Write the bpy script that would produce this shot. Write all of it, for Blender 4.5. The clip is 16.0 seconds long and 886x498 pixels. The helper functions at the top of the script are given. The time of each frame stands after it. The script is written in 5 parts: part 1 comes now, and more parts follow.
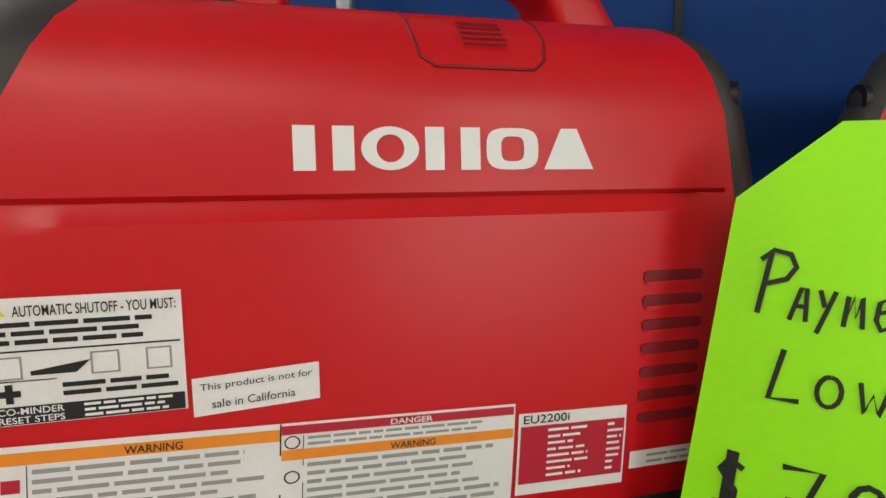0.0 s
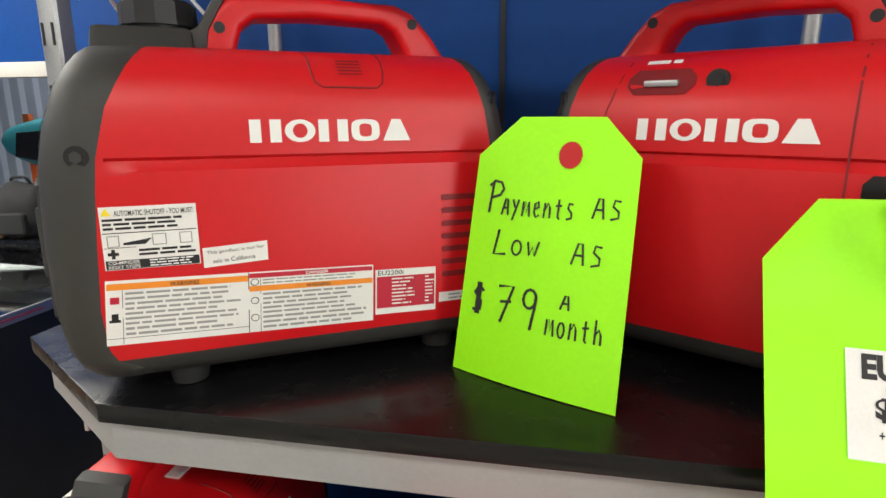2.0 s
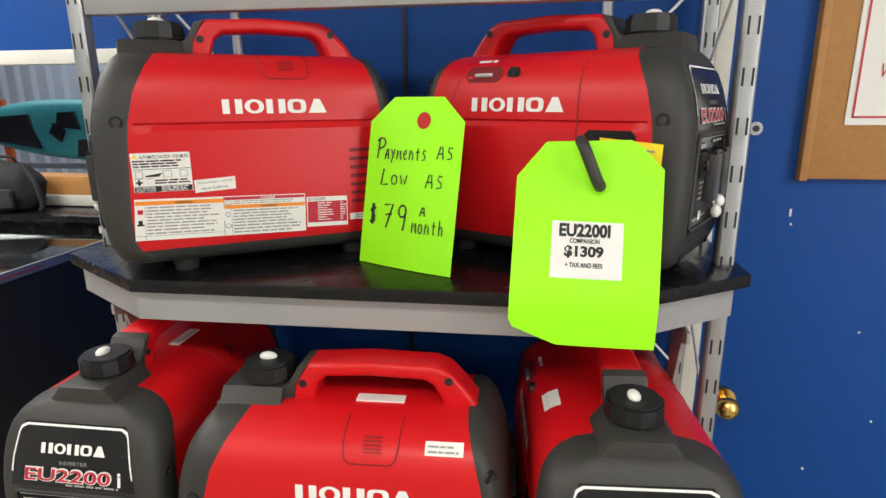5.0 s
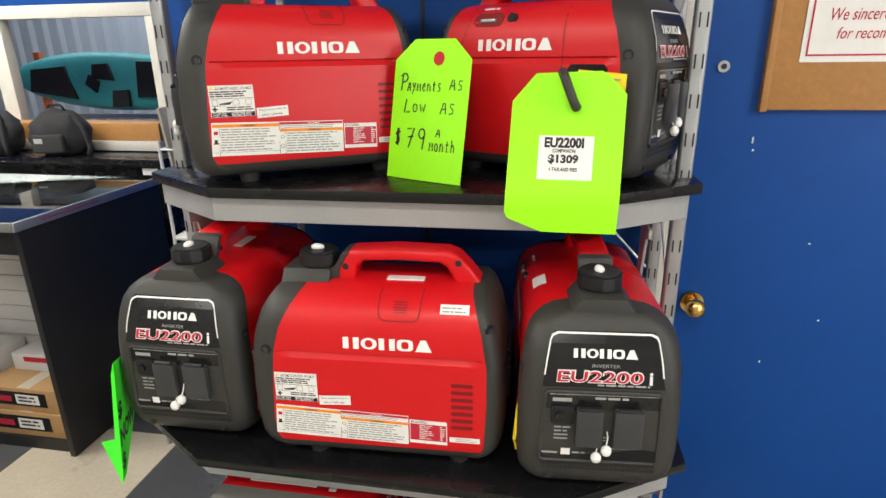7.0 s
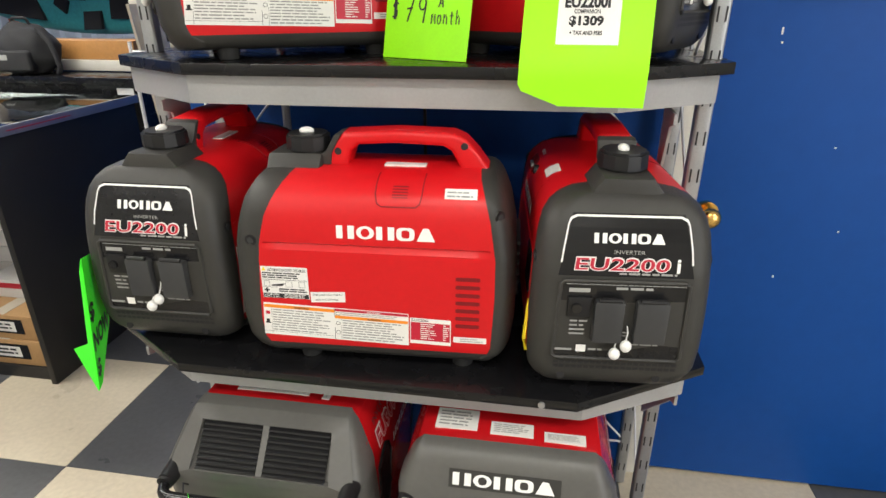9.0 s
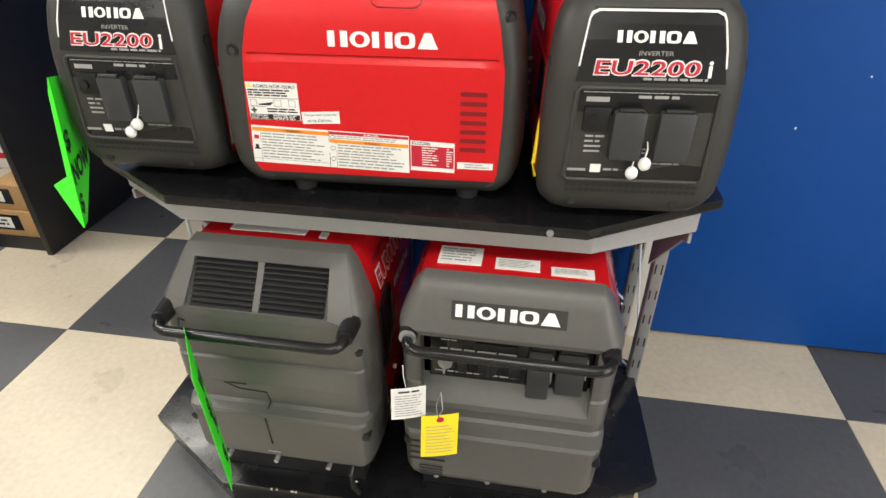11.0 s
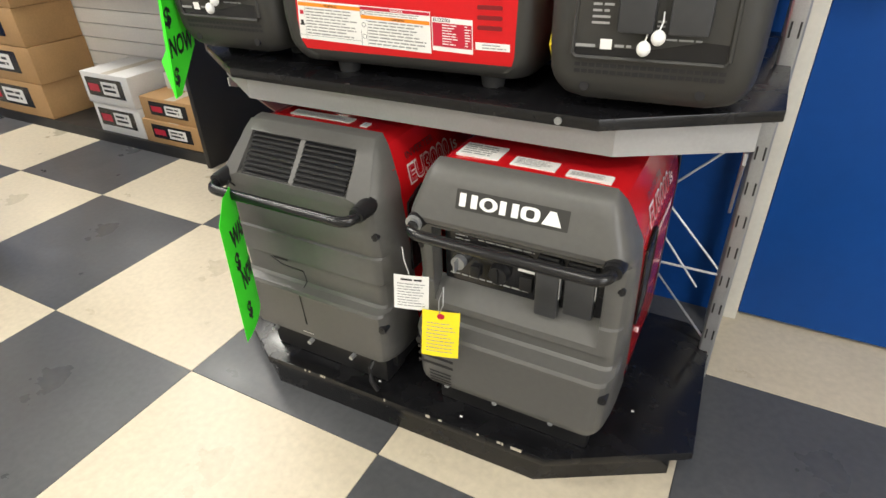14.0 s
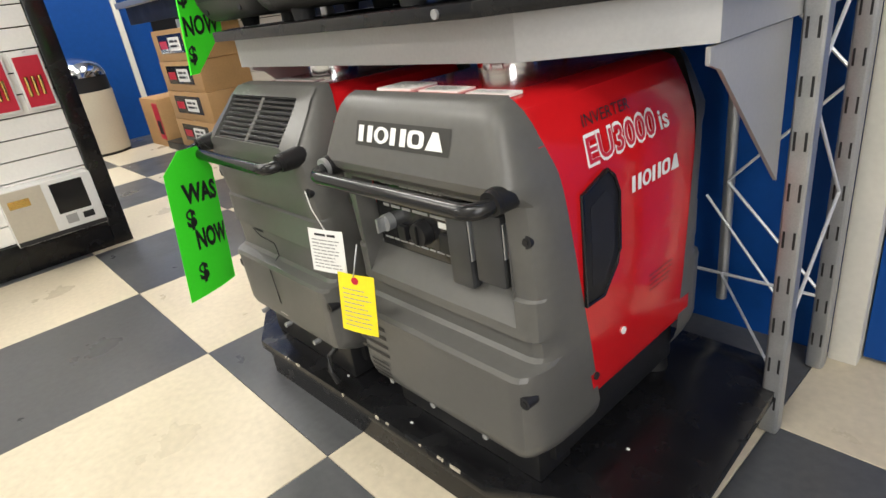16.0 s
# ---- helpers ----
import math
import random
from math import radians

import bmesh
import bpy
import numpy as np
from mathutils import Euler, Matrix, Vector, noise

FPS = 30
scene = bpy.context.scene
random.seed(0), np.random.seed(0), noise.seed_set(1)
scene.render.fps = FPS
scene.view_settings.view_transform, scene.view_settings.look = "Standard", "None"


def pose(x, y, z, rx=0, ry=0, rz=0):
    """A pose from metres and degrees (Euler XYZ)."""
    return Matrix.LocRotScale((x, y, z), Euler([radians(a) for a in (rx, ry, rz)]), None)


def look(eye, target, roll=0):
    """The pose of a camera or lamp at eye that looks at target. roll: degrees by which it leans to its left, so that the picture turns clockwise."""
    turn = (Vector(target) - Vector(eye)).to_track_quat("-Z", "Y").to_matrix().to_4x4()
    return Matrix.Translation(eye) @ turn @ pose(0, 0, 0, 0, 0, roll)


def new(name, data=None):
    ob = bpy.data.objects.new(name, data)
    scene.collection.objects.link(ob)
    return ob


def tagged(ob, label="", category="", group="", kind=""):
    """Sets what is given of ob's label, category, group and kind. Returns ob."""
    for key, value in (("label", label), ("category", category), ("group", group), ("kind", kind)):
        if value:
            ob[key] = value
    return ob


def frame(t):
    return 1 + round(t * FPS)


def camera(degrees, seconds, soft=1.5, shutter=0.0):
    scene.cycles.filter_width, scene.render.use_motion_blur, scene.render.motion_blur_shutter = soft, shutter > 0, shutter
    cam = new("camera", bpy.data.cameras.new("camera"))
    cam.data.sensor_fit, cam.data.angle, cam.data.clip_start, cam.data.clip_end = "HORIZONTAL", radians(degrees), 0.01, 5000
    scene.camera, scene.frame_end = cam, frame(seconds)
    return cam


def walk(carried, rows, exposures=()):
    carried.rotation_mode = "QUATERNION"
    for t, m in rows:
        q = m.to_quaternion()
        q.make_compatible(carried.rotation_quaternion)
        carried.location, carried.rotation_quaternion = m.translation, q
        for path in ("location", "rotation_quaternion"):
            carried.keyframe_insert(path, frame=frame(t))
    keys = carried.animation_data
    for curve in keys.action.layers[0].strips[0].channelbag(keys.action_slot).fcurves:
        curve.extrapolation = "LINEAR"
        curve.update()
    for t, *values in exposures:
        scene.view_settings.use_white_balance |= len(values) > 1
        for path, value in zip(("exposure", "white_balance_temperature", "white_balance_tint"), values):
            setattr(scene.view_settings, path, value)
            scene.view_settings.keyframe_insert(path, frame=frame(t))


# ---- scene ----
cam = camera(74.7, 16.0)
PATH = [
    (0, (0.524, 0.411, 1.584), (-0.066, 2.288, 1.275), 0.0),
    (0.5, (0.559, 0.346, 1.597), (0.045, 2.24, 1.221), -0.9),
    (1, (0.619, 0.27, 1.608), (0.156, 2.157, 1.135), -0.4),
    (1.5, (0.652, 0.189, 1.605), (0.241, 2.093, 1.152), -0.1),
    (2, (0.672, 0.128, 1.604), (0.281, 2.038, 1.156), -0.1),
    (2.5, (0.702, 0.065, 1.61), (0.337, 1.98, 1.16), -0.7),
    (3, (0.75, 0.011, 1.613), (0.378, 1.925, 1.169), -0.8),
    (3.5, (0.774, -0.032, 1.621), (0.446, 1.882, 1.143), -0.9),
    (4, (0.816, -0.078, 1.626), (0.515, 1.833, 1.119), -0.5),
    (4.2, (0.822, -0.098, 1.613), (0.555, 1.821, 1.118), -0.2),
    (6.3, (0.915, -0.462, 1.593), (0.564, 1.425, 1.032), -0.9),
    (6.5, (0.911, -0.48, 1.594), (0.563, 1.401, 1.01), -0.9),
    (7, (0.906, -0.487, 1.575), (0.567, 1.377, 0.935), -0.8),
    (7.5, (0.88, -0.465, 1.537), (0.575, 1.383, 0.836), -0.5),
    (8, (0.865, -0.447, 1.494), (0.556, 1.394, 0.774), -0.3),
    (8.5, (0.863, -0.438, 1.46), (0.557, 1.394, 0.718), -0.2),
    (9, (0.867, -0.432, 1.424), (0.575, 1.381, 0.631), -0.1),
    (9.5, (0.868, -0.426, 1.382), (0.585, 1.354, 0.514), -0.3),
    (10, (0.865, -0.429, 1.345), (0.591, 1.309, 0.393), -0.5),
    (10.2, (0.866, -0.429, 1.331), (0.594, 1.288, 0.343), -0.5),
    (12.3, (0.849, -0.469, 1.189), (0.571, 1.17, 0.078), 1.8),
    (12.5, (0.87, -0.478, 1.184), (0.573, 1.164, 0.081), 1.7),
    (13, (0.98, -0.469, 1.154), (0.487, 1.127, 0.054), -2.3),
    (13.5, (1.098, -0.47, 1.126), (0.419, 1.073, 0.05), -2.2),
    (14, (1.158, -0.429, 1.092), (0.336, 1.046, 0.02), -2.1),
    (14.5, (1.206, -0.296, 1.034), (0.283, 1.144, -0.003), -1.7),
    (15, (1.279, -0.192, 0.975), (0.128, 1.122, 0.001), -5.4),
    (15.5, (1.404, -0.146, 0.884), (0.077, 1.047, -0.019), -6.9),
    (16, (1.469, -0.112, 0.802), (0.062, 1.06, -0.002), -8.3),
]
walk(cam, [(t, look(eye, target, roll)) for t, eye, target, roll in PATH],
     exposures=[(0, -1.2), (1, -0.95), (2, -0.8), (3.5, -0.84), (6.5, -0.7), (10, -0.56), (12.5, -0.42), (14, -0.4), (16, -0.36)])

# ---- world and lamps ----
world = bpy.data.worlds.new("world")
scene.world = world
world.use_nodes = True
world.node_tree.nodes["Background"].inputs["Color"].default_value = (0.75, 0.85, 1.0, 1)
world.node_tree.nodes["Background"].inputs["Strength"].default_value = 0.17


def area_lamp(name, at, target, sx, sy, watts, colour):
    data = bpy.data.lights.new(name, "AREA")
    data.shape, data.size, data.size_y, data.energy, data.color = "RECTANGLE", sx, sy, watts, colour
    ob = new(name, data)
    ob.matrix_world = look(at, target)
    return ob


for lx, ly in ((-1.6, -1.1), (0.9, -1.2), (3.2, -1.1), (-1.6, -3.4), (1.2, -3.4), (-1.7, 0.7), (-3.4, 0.5), (-2.4, 1.9)):
    area_lamp("ceiling_tube", (lx, ly, 2.93), (lx, ly + 0.001, 0), 1.2, 0.5, 72 if lx > 3 else 46 if lx > -1 else 76 if ly < 0 else 66, (1.0, 0.965, 0.88))
area_lamp("shop_window_light", (3.85, -1.4, 1.4), (0.8, 0.4, 0.6), 2.4, 1.8, 105, (0.95, 0.965, 1.0))

# ---- materials ----
MATS = {}


def material(name, colour, rough=0.5, metal=0.0, vary=0.08, scale=6.0, bump=0.0, bump_scale=400.0, coat=0.0, alpha=1.0, rough_vary=0.08, spec=0.4):
    m = bpy.data.materials.new(name)
    m.use_nodes = True
    nt = m.node_tree
    b = nt.nodes["Principled BSDF"]
    b.inputs["Metallic"].default_value = metal
    b.inputs["Coat Weight"].default_value = coat
    b.inputs["Specular IOR Level"].default_value = spec
    tc = nt.nodes.new("ShaderNodeTexCoord")
    n1 = nt.nodes.new("ShaderNodeTexNoise")
    n1.inputs["Scale"].default_value = scale
    n1.inputs["Detail"].default_value = 6
    nt.links.new(tc.outputs["Object"], n1.inputs["Vector"])
    n2 = nt.nodes.new("ShaderNodeTexNoise")
    n2.inputs["Scale"].default_value = scale * 14
    n2.inputs["Detail"].default_value = 3
    nt.links.new(tc.outputs["Object"], n2.inputs["Vector"])
    add = nt.nodes.new("ShaderNodeMath")
    add.operation = "ADD"
    nt.links.new(n1.outputs["Fac"], add.inputs[0])
    nt.links.new(n2.outputs["Fac"], add.inputs[1])
    mp = nt.nodes.new("ShaderNodeMapRange")
    mp.inputs["From Min"].default_value, mp.inputs["From Max"].default_value = 0.6, 1.4
    mp.inputs["To Min"].default_value, mp.inputs["To Max"].default_value = 1 - vary, 1 + vary
    nt.links.new(add.outputs[0], mp.inputs["Value"])
    mul = nt.nodes.new("ShaderNodeVectorMath")
    mul.operation = "SCALE"
    mul.inputs[0].default_value = colour
    nt.links.new(mp.outputs[0], mul.inputs["Scale"])
    nt.links.new(mul.outputs[0], b.inputs["Base Color"])
    mr = nt.nodes.new("ShaderNodeMapRange")
    mr.inputs["From Min"].default_value, mr.inputs["From Max"].default_value = 0.3, 0.7
    mr.inputs["To Min"].default_value, mr.inputs["To Max"].default_value = max(0.02, rough - rough_vary), min(1, rough + rough_vary)
    nt.links.new(n1.outputs["Fac"], mr.inputs["Value"])
    nt.links.new(mr.outputs[0], b.inputs["Roughness"])
    if bump:
        n3 = nt.nodes.new("ShaderNodeTexNoise")
        n3.inputs["Scale"].default_value = bump_scale
        n3.inputs["Detail"].default_value = 2
        nt.links.new(tc.outputs["Object"], n3.inputs["Vector"])
        bp = nt.nodes.new("ShaderNodeBump")
        bp.inputs["Strength"].default_value = bump
        bp.inputs["Distance"].default_value = 0.002
        nt.links.new(n3.outputs["Fac"], bp.inputs["Height"])
        nt.links.new(bp.outputs[0], b.inputs["Normal"])
    if alpha < 1:
        b.inputs["Transmission Weight"].default_value = 1.0
    MATS[name] = m
    return m


RED = material("red_plastic", (0.6, 0.006, 0.01), 0.36, vary=0.05, bump=0.05, bump_scale=900, rough_vary=0.05)
REDP = material("red_paint", (0.56, 0.01, 0.014), 0.16, vary=0.03, coat=0.3, rough_vary=0.04)
# darkened red: painted shade of recessed slots, also grooves, ribs and print
DARKRED = material("dark_red_shade_and_print", (0.19, 0.007, 0.01), 0.5)
GREY = material("dark_grey_plastic", (0.035, 0.034, 0.031), 0.5, vary=0.08, bump=0.12, bump_scale=1200)
GREYP = material("grey_painted_plastic", (0.1, 0.098, 0.092), 0.36, vary=0.08, bump=0.08, bump_scale=900)
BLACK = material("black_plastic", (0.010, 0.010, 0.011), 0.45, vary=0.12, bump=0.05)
GLOSSBLACK = material("gloss_black_panel", (0.012, 0.012, 0.013), 0.2, vary=0.1)
FLAP = material("socket_flap_grey", (0.04, 0.041, 0.043), 0.38)
WHITE = material("white_print", (0.82, 0.82, 0.8), 0.45, vary=0.03)
PAPER = material("white_paper_label", (0.8, 0.79, 0.76), 0.5, vary=0.05, scale=30)
INK = material("black_ink", (0.015, 0.015, 0.017), 0.5)
INKGREY = material("grey_small_print", (0.32, 0.32, 0.31), 0.6)
ORANGE = material("orange_print", (0.85, 0.27, 0.02), 0.45)
YELLOW = material("yellow_card", (0.9, 0.7, 0.02), 0.6, vary=0.06, scale=20)
LOGORED = material("red_print", (0.5, 0.015, 0.04), 0.4)
GREENTAG = material("fluorescent_green_card", (0.34, 0.95, 0.004), 0.55, vary=0.04, scale=15)
GREENTAG2 = material("bright_green_card", (0.06, 0.95, 0.03), 0.55, vary=0.04, scale=15)
BOARD = material("black_laminate_board", (0.007, 0.007, 0.008), 0.24, vary=0.25, scale=18, rough_vary=0.09)
COUNTERBLACK = material("matt_black_counter_board", (0.02, 0.0195, 0.019), 0.5, vary=0.12, scale=9)
SILVER = material("silver_painted_steel", (0.38, 0.38, 0.38), 0.4, metal=0.25, vary=0.06, scale=12)
STEEL = material("galvanised_steel", (0.42, 0.43, 0.44), 0.4, metal=0.7, vary=0.12, scale=25)
WIRE = material("white_coated_wire", (0.7, 0.71, 0.72), 0.4, metal=0.3)
CHROME = material("chrome", (0.8, 0.8, 0.8), 0.12, metal=1.0)
BRASS = material("brass", (0.8, 0.52, 0.16), 0.2, metal=1.0)
BLUE = material("blue_wall_paint", (0.003, 0.05, 0.23), 0.55, vary=0.1, scale=2.5, bump=0.1, bump_scale=180, spec=0.22)
DOORBLUE = material("blue_door_paint", (0.003, 0.06, 0.28), 0.5, vary=0.08, scale=2.0, bump=0.08, bump_scale=120, spec=0.25)
TRIM = material("cream_trim_paint", (0.62, 0.6, 0.54), 0.45, vary=0.06)
WHITEWALL = material("white_ceiling", (0.75, 0.75, 0.73), 0.8)
SLAT = material("white_slatwall", (0.8, 0.78, 0.74), 0.5, vary=0.05)
WOOD = material("tan_wood", (0.42, 0.2, 0.06), 0.5, vary=0.14, scale=5)
CARDBOARD = material("brown_cardboard", (0.42, 0.25, 0.11), 0.75, vary=0.12, scale=9, bump=0.1, bump_scale=250)
WHITEBOX = material("white_cardboard", (0.72, 0.71, 0.69), 0.6, vary=0.05)
TEAL = material("teal_moulded_plastic", (0.07, 0.42, 0.42), 0.4, vary=0.2, scale=4)
FABRIC = material("black_fabric", (0.018, 0.018, 0.02), 0.8, vary=0.25, scale=20, bump=0.3, bump_scale=500)
CREAMTILE = material("cream_floor_tile", (0.55, 0.485, 0.37), 0.35, vary=0.13, scale=4, bump=0.05, bump_scale=60, rough_vary=0.12)
GREYTILE = material("dark_grey_floor_tile", (0.075, 0.077, 0.082), 0.35, vary=0.2, scale=4, bump=0.05, bump_scale=60, rough_vary=0.12)
RUBBER = material("black_rubber", (0.02, 0.02, 0.02), 0.7)
BEIGE = material("beige_painted_steel", (0.5, 0.45, 0.36), 0.45, vary=0.06)
CORRUGATED = material("pale_corrugated_metal", (0.6, 0.64, 0.7), 0.4, vary=0.06)
ORANGEPAINT = material("orange_painted_steel", (0.75, 0.14, 0.03), 0.5)

# ---- mesh helpers ----


PRINT = {"print", "panel_print", "panel_line", "legend", "rule", "white_print", "typing", "type_word", "choke_legend", "pictogram", "orange_strip", "warning_word", "heading"}


def part(name, bm, mat, parent=None, label="", smooth=35):
    me = bpy.data.meshes.new(name)
    bm.normal_update()
    bm.to_mesh(me)
    bm.free()
    me.materials.append(mat)
    if smooth:
        for p in me.polygons:
            p.use_smooth = True
        me.set_sharp_from_angle(angle=radians(smooth))
    ob = new(name, me)
    if parent:
        ob.parent = parent
    if label:
        ob["label"] = label
    if name in PRINT:
        ob["kind"] = "stuff"
    return ob


def again(ob, parent, m):
    """One more piece on the same mesh."""
    o = new(ob.name.split(".")[0], ob.data)
    o.parent, o.matrix_basis = parent, m
    return o


def base(name, m, label, category, group="", kind=""):
    e = new(name)
    e.empty_display_size = 0.05
    e.matrix_basis = m
    return tagged(e, label, category, group, kind)


def box(x0, x1, y0, y1, z0, z1, bevel=0.0, seg=2, bm=None):
    bm = bm or bmesh.new()
    r = bmesh.ops.create_cube(bm, size=1, matrix=Matrix.Translation(((x0 + x1) / 2, (y0 + y1) / 2, (z0 + z1) / 2)) @ Matrix.Diagonal((x1 - x0, y1 - y0, z1 - z0, 1)))
    if bevel:
        es = {e for v in r["verts"] for e in v.link_edges}
        bmesh.ops.bevel(bm, geom=list(es), offset=bevel, segments=seg, affect="EDGES", profile=0.6)
    return bm


def rod(a, b, r, seg=12, r2=None, bm=None):
    bm = bm or bmesh.new()
    a, b = Vector(a), Vector(b)
    d = b - a
    m = Matrix.Translation((a + b) / 2) @ d.to_track_quat("Z", "Y").to_matrix().to_4x4()
    bmesh.ops.create_cone(bm, cap_ends=True, segments=seg, radius1=r, radius2=r if r2 is None else r2, depth=d.length, matrix=m)
    return bm


def tube(path, r, seg=10, bm=None):
    """A round bar along a row of points."""
    bm = bm or bmesh.new()
    pts = [Vector(p) for p in path]
    rings = []
    up = Vector((0.013, 0.021, 1))
    for i, p in enumerate(pts):
        d = (pts[min(i + 1, len(pts) - 1)] - pts[max(i - 1, 0)]).normalized()
        u = d.cross(up)
        if u.length < 0.05:
            u = d.cross(Vector((1, 0, 0)))
        u.normalize()
        w = u.cross(d)
        rings.append([bm.verts.new(p + r * (math.cos(k * math.tau / seg) * u + math.sin(k * math.tau / seg) * w)) for k in range(seg)])
    for a, b in zip(rings, rings[1:]):
        for k in range(seg):
            bm.faces.new((a[k], a[(k + 1) % seg], b[(k + 1) % seg], b[k]))
    bm.faces.new(rings[0][::-1])
    bm.faces.new(rings[-1])
    bmesh.ops.recalc_face_normals(bm, faces=bm.faces)
    return bm


def round_path(points, r, n=5):
    """Points of a bent rod: each inner corner rounded."""
    pts = [Vector(p) for p in points]
    out = [pts[0]]
    for a, b, c in zip(pts, pts[1:], pts[2:]):
        p, q = b + (a - b).normalized() * r, b + (c - b).normalized() * r
        for k in range(n + 1):
            t = k / n
            out.append((1 - t) ** 2 * p + 2 * t * (1 - t) * b + t * t * q)
    return out + [pts[-1]]


def prism(outline, axis, a, b, bevel=0.0, seg=2, bm=None):
    """An outline (u, v) drawn along an axis from a to b. x: (y, z); y: (x, z); z: (x, y)."""
    bm = bm or bmesh.new()

    def at(u, v, w):
        return {"x": (w, u, v), "y": (u, w, v), "z": (u, v, w)}[axis]
    lo = [bm.verts.new(at(u, v, a)) for u, v in outline]
    hi = [bm.verts.new(at(u, v, b)) for u, v in outline]
    faces = [bm.faces.new(lo), bm.faces.new(hi)]
    n = len(outline)
    for k in range(n):
        faces.append(bm.faces.new((lo[k], lo[(k + 1) % n], hi[(k + 1) % n], hi[k])))
    bmesh.ops.recalc_face_normals(bm, faces=faces)
    if bevel:
        es = [e for f in faces[:2] for e in f.edges]
        bmesh.ops.bevel(bm, geom=es, offset=bevel, segments=seg, affect="EDGES", profile=0.6)
    return bm


def grid(rows, close=False, bm=None):
    """A sheet over rows of points."""
    bm = bm or bmesh.new()
    vs = [[bm.verts.new(p) for p in r] for r in rows]
    for a, b in zip(vs, vs[1:]):
        n = len(a)
        for k in range(n if close else n - 1):
            bm.faces.new((a[k], a[(k + 1) % n], b[(k + 1) % n], b[k]))
    return bm


def lerp_table(table, v):
    return float(np.interp(v, [t[0] for t in table], [t[1] for t in table]))


GLYPHS = {}


def glyphs(body, bold=0.0):
    """The flat outline faces of a line of writing, scaled to a unit box: points and faces, and its width over its height."""
    key = (body, bold)
    if key not in GLYPHS:
        cu = bpy.data.curves.new("writing", "FONT")
        cu.body, cu.offset, cu.resolution_u = body, bold, 3
        ob = new("writing", cu)
        bpy.context.view_layer.update()
        me = bpy.data.meshes.new_from_object(ob.evaluated_get(bpy.context.evaluated_depsgraph_get()))
        co = np.array([v.co[:2] for v in me.vertices])
        lo, hi = co.min(0), co.max(0)
        GLYPHS[key] = ((co - lo) / (hi - lo), [tuple(p.vertices) for p in me.polygons], (hi - lo)[0] / (hi - lo)[1])
        bpy.data.objects.remove(ob)
        bpy.data.curves.remove(cu)
        bpy.data.meshes.remove(me)
    return GLYPHS[key]


def writing(body, u0, v0, u1, v1, place, bold=0.0, shear=0.0, bm=None):
    """Writing that fills the box u0..u1, v0..v1 of a surface; place(u, v) gives the point in space."""
    bm = bm or bmesh.new()
    co, faces, _ = glyphs(body, bold)
    vs = [bm.verts.new(place(u0 + (u1 - u0) * x + shear * (v1 - v0) * y, v0 + (v1 - v0) * y)) for x, y in co]
    for f in faces:
        try:
            bm.faces.new([vs[i] for i in f])
        except ValueError:
            pass
    return bm


def patch(u0, v0, u1, v1, place, nu=1, nv=1, bm=None):
    """A thin rectangle on a surface."""
    return grid([[place(u0 + (u1 - u0) * i / nu, v0 + (v1 - v0) * j / nv) for i in range(nu + 1)] for j in range(nv + 1)], bm=bm)


def bars(u0, v0, u1, v1, rows, place, fill=0.5, ragged=0.25, seed=1, bm=None):
    """Rows of plain bars in place of small print."""
    bm = bm or bmesh.new()
    rng = random.Random(seed)
    h = (v1 - v0) / rows
    for k in range(rows):
        a, end = u0, u1 - (u1 - u0) * ragged * rng.random()
        y = v1 - h * (k + 0.5)
        while a < end:
            w = min(h * fill * rng.uniform(3, 9), end - a)
            patch(a, y - h * fill / 2, a + w, y + h * fill / 2, place, bm=bm)
            a += w + h * fill * 0.9
    return bm


def wordmark(u0, v0, u1, v1, place, parent, mat, label=""):
    """A maker's mark as a row of plain shapes: pairs of upright bars, rings and a wedge, each a piece of its own."""
    w, h = (u1 - u0) / 5, v1 - v0

    def bar(a, b, c=None, d=None):
        return [[(a, 0), (b, 0), (b if d is None else d, 1), (a if c is None else c, 1)]]

    def ring(outer, inner, power):
        def at(r, t):
            c, n = math.cos(t), math.sin(t)
            return (0.5 + r[0] * math.copysign(abs(c) ** power, c), 0.5 + r[1] * math.copysign(abs(n) ** power, n))
        ts = [k * math.tau / 24 + 0.01 for k in range(25)]
        return [[at(outer, a), at(outer, b), at(inner, b), at(inner, a)] for a, b in zip(ts, ts[1:])]
    shapes = [bar(0, 0.36), bar(0.64, 1), ring((0.5, 0.5), (0.24, 0.32), 1.0), bar(0, 0.34), bar(0.64, 1), ring((0.5, 0.5), (0.22, 0.3), 0.6), bar(0, 1, 0.34, 0.66)]
    mark = None
    for k, shape in zip((0, 0, 1, 2, 2, 3, 4), shapes):
        bm = bmesh.new()
        for quad_ in shape:
            bm.faces.new([bm.verts.new(place(u0 + w * (k + 0.05 + 0.9 * x), v0 + h * y)) for x, y in quad_])
        bmesh.ops.remove_doubles(bm, verts=bm.verts, dist=1e-6)
        piece = part("mark_shape" if mark else "brand_mark", bm, mat, mark or parent, "" if mark else label, 0)
        mark = mark or piece
    return mark

# ---- the shop ----
FLOOR_X, FLOOR_Y, PX, PY = -0.006, 0.246, 0.600, 0.588
part("floor", box(-6.5, 4.2, -4.6, 5.5, -0.12, -0.006), GREYTILE, smooth=0)
tagged(bpy.data.objects["floor"], "checkerboard floor of cream and dark grey square tiles", "floor", kind="structure")


def wall(name, bm, mat, label, category="wall"):
    return tagged(part(name, bm, mat, smooth=0), label, category, kind="structure")


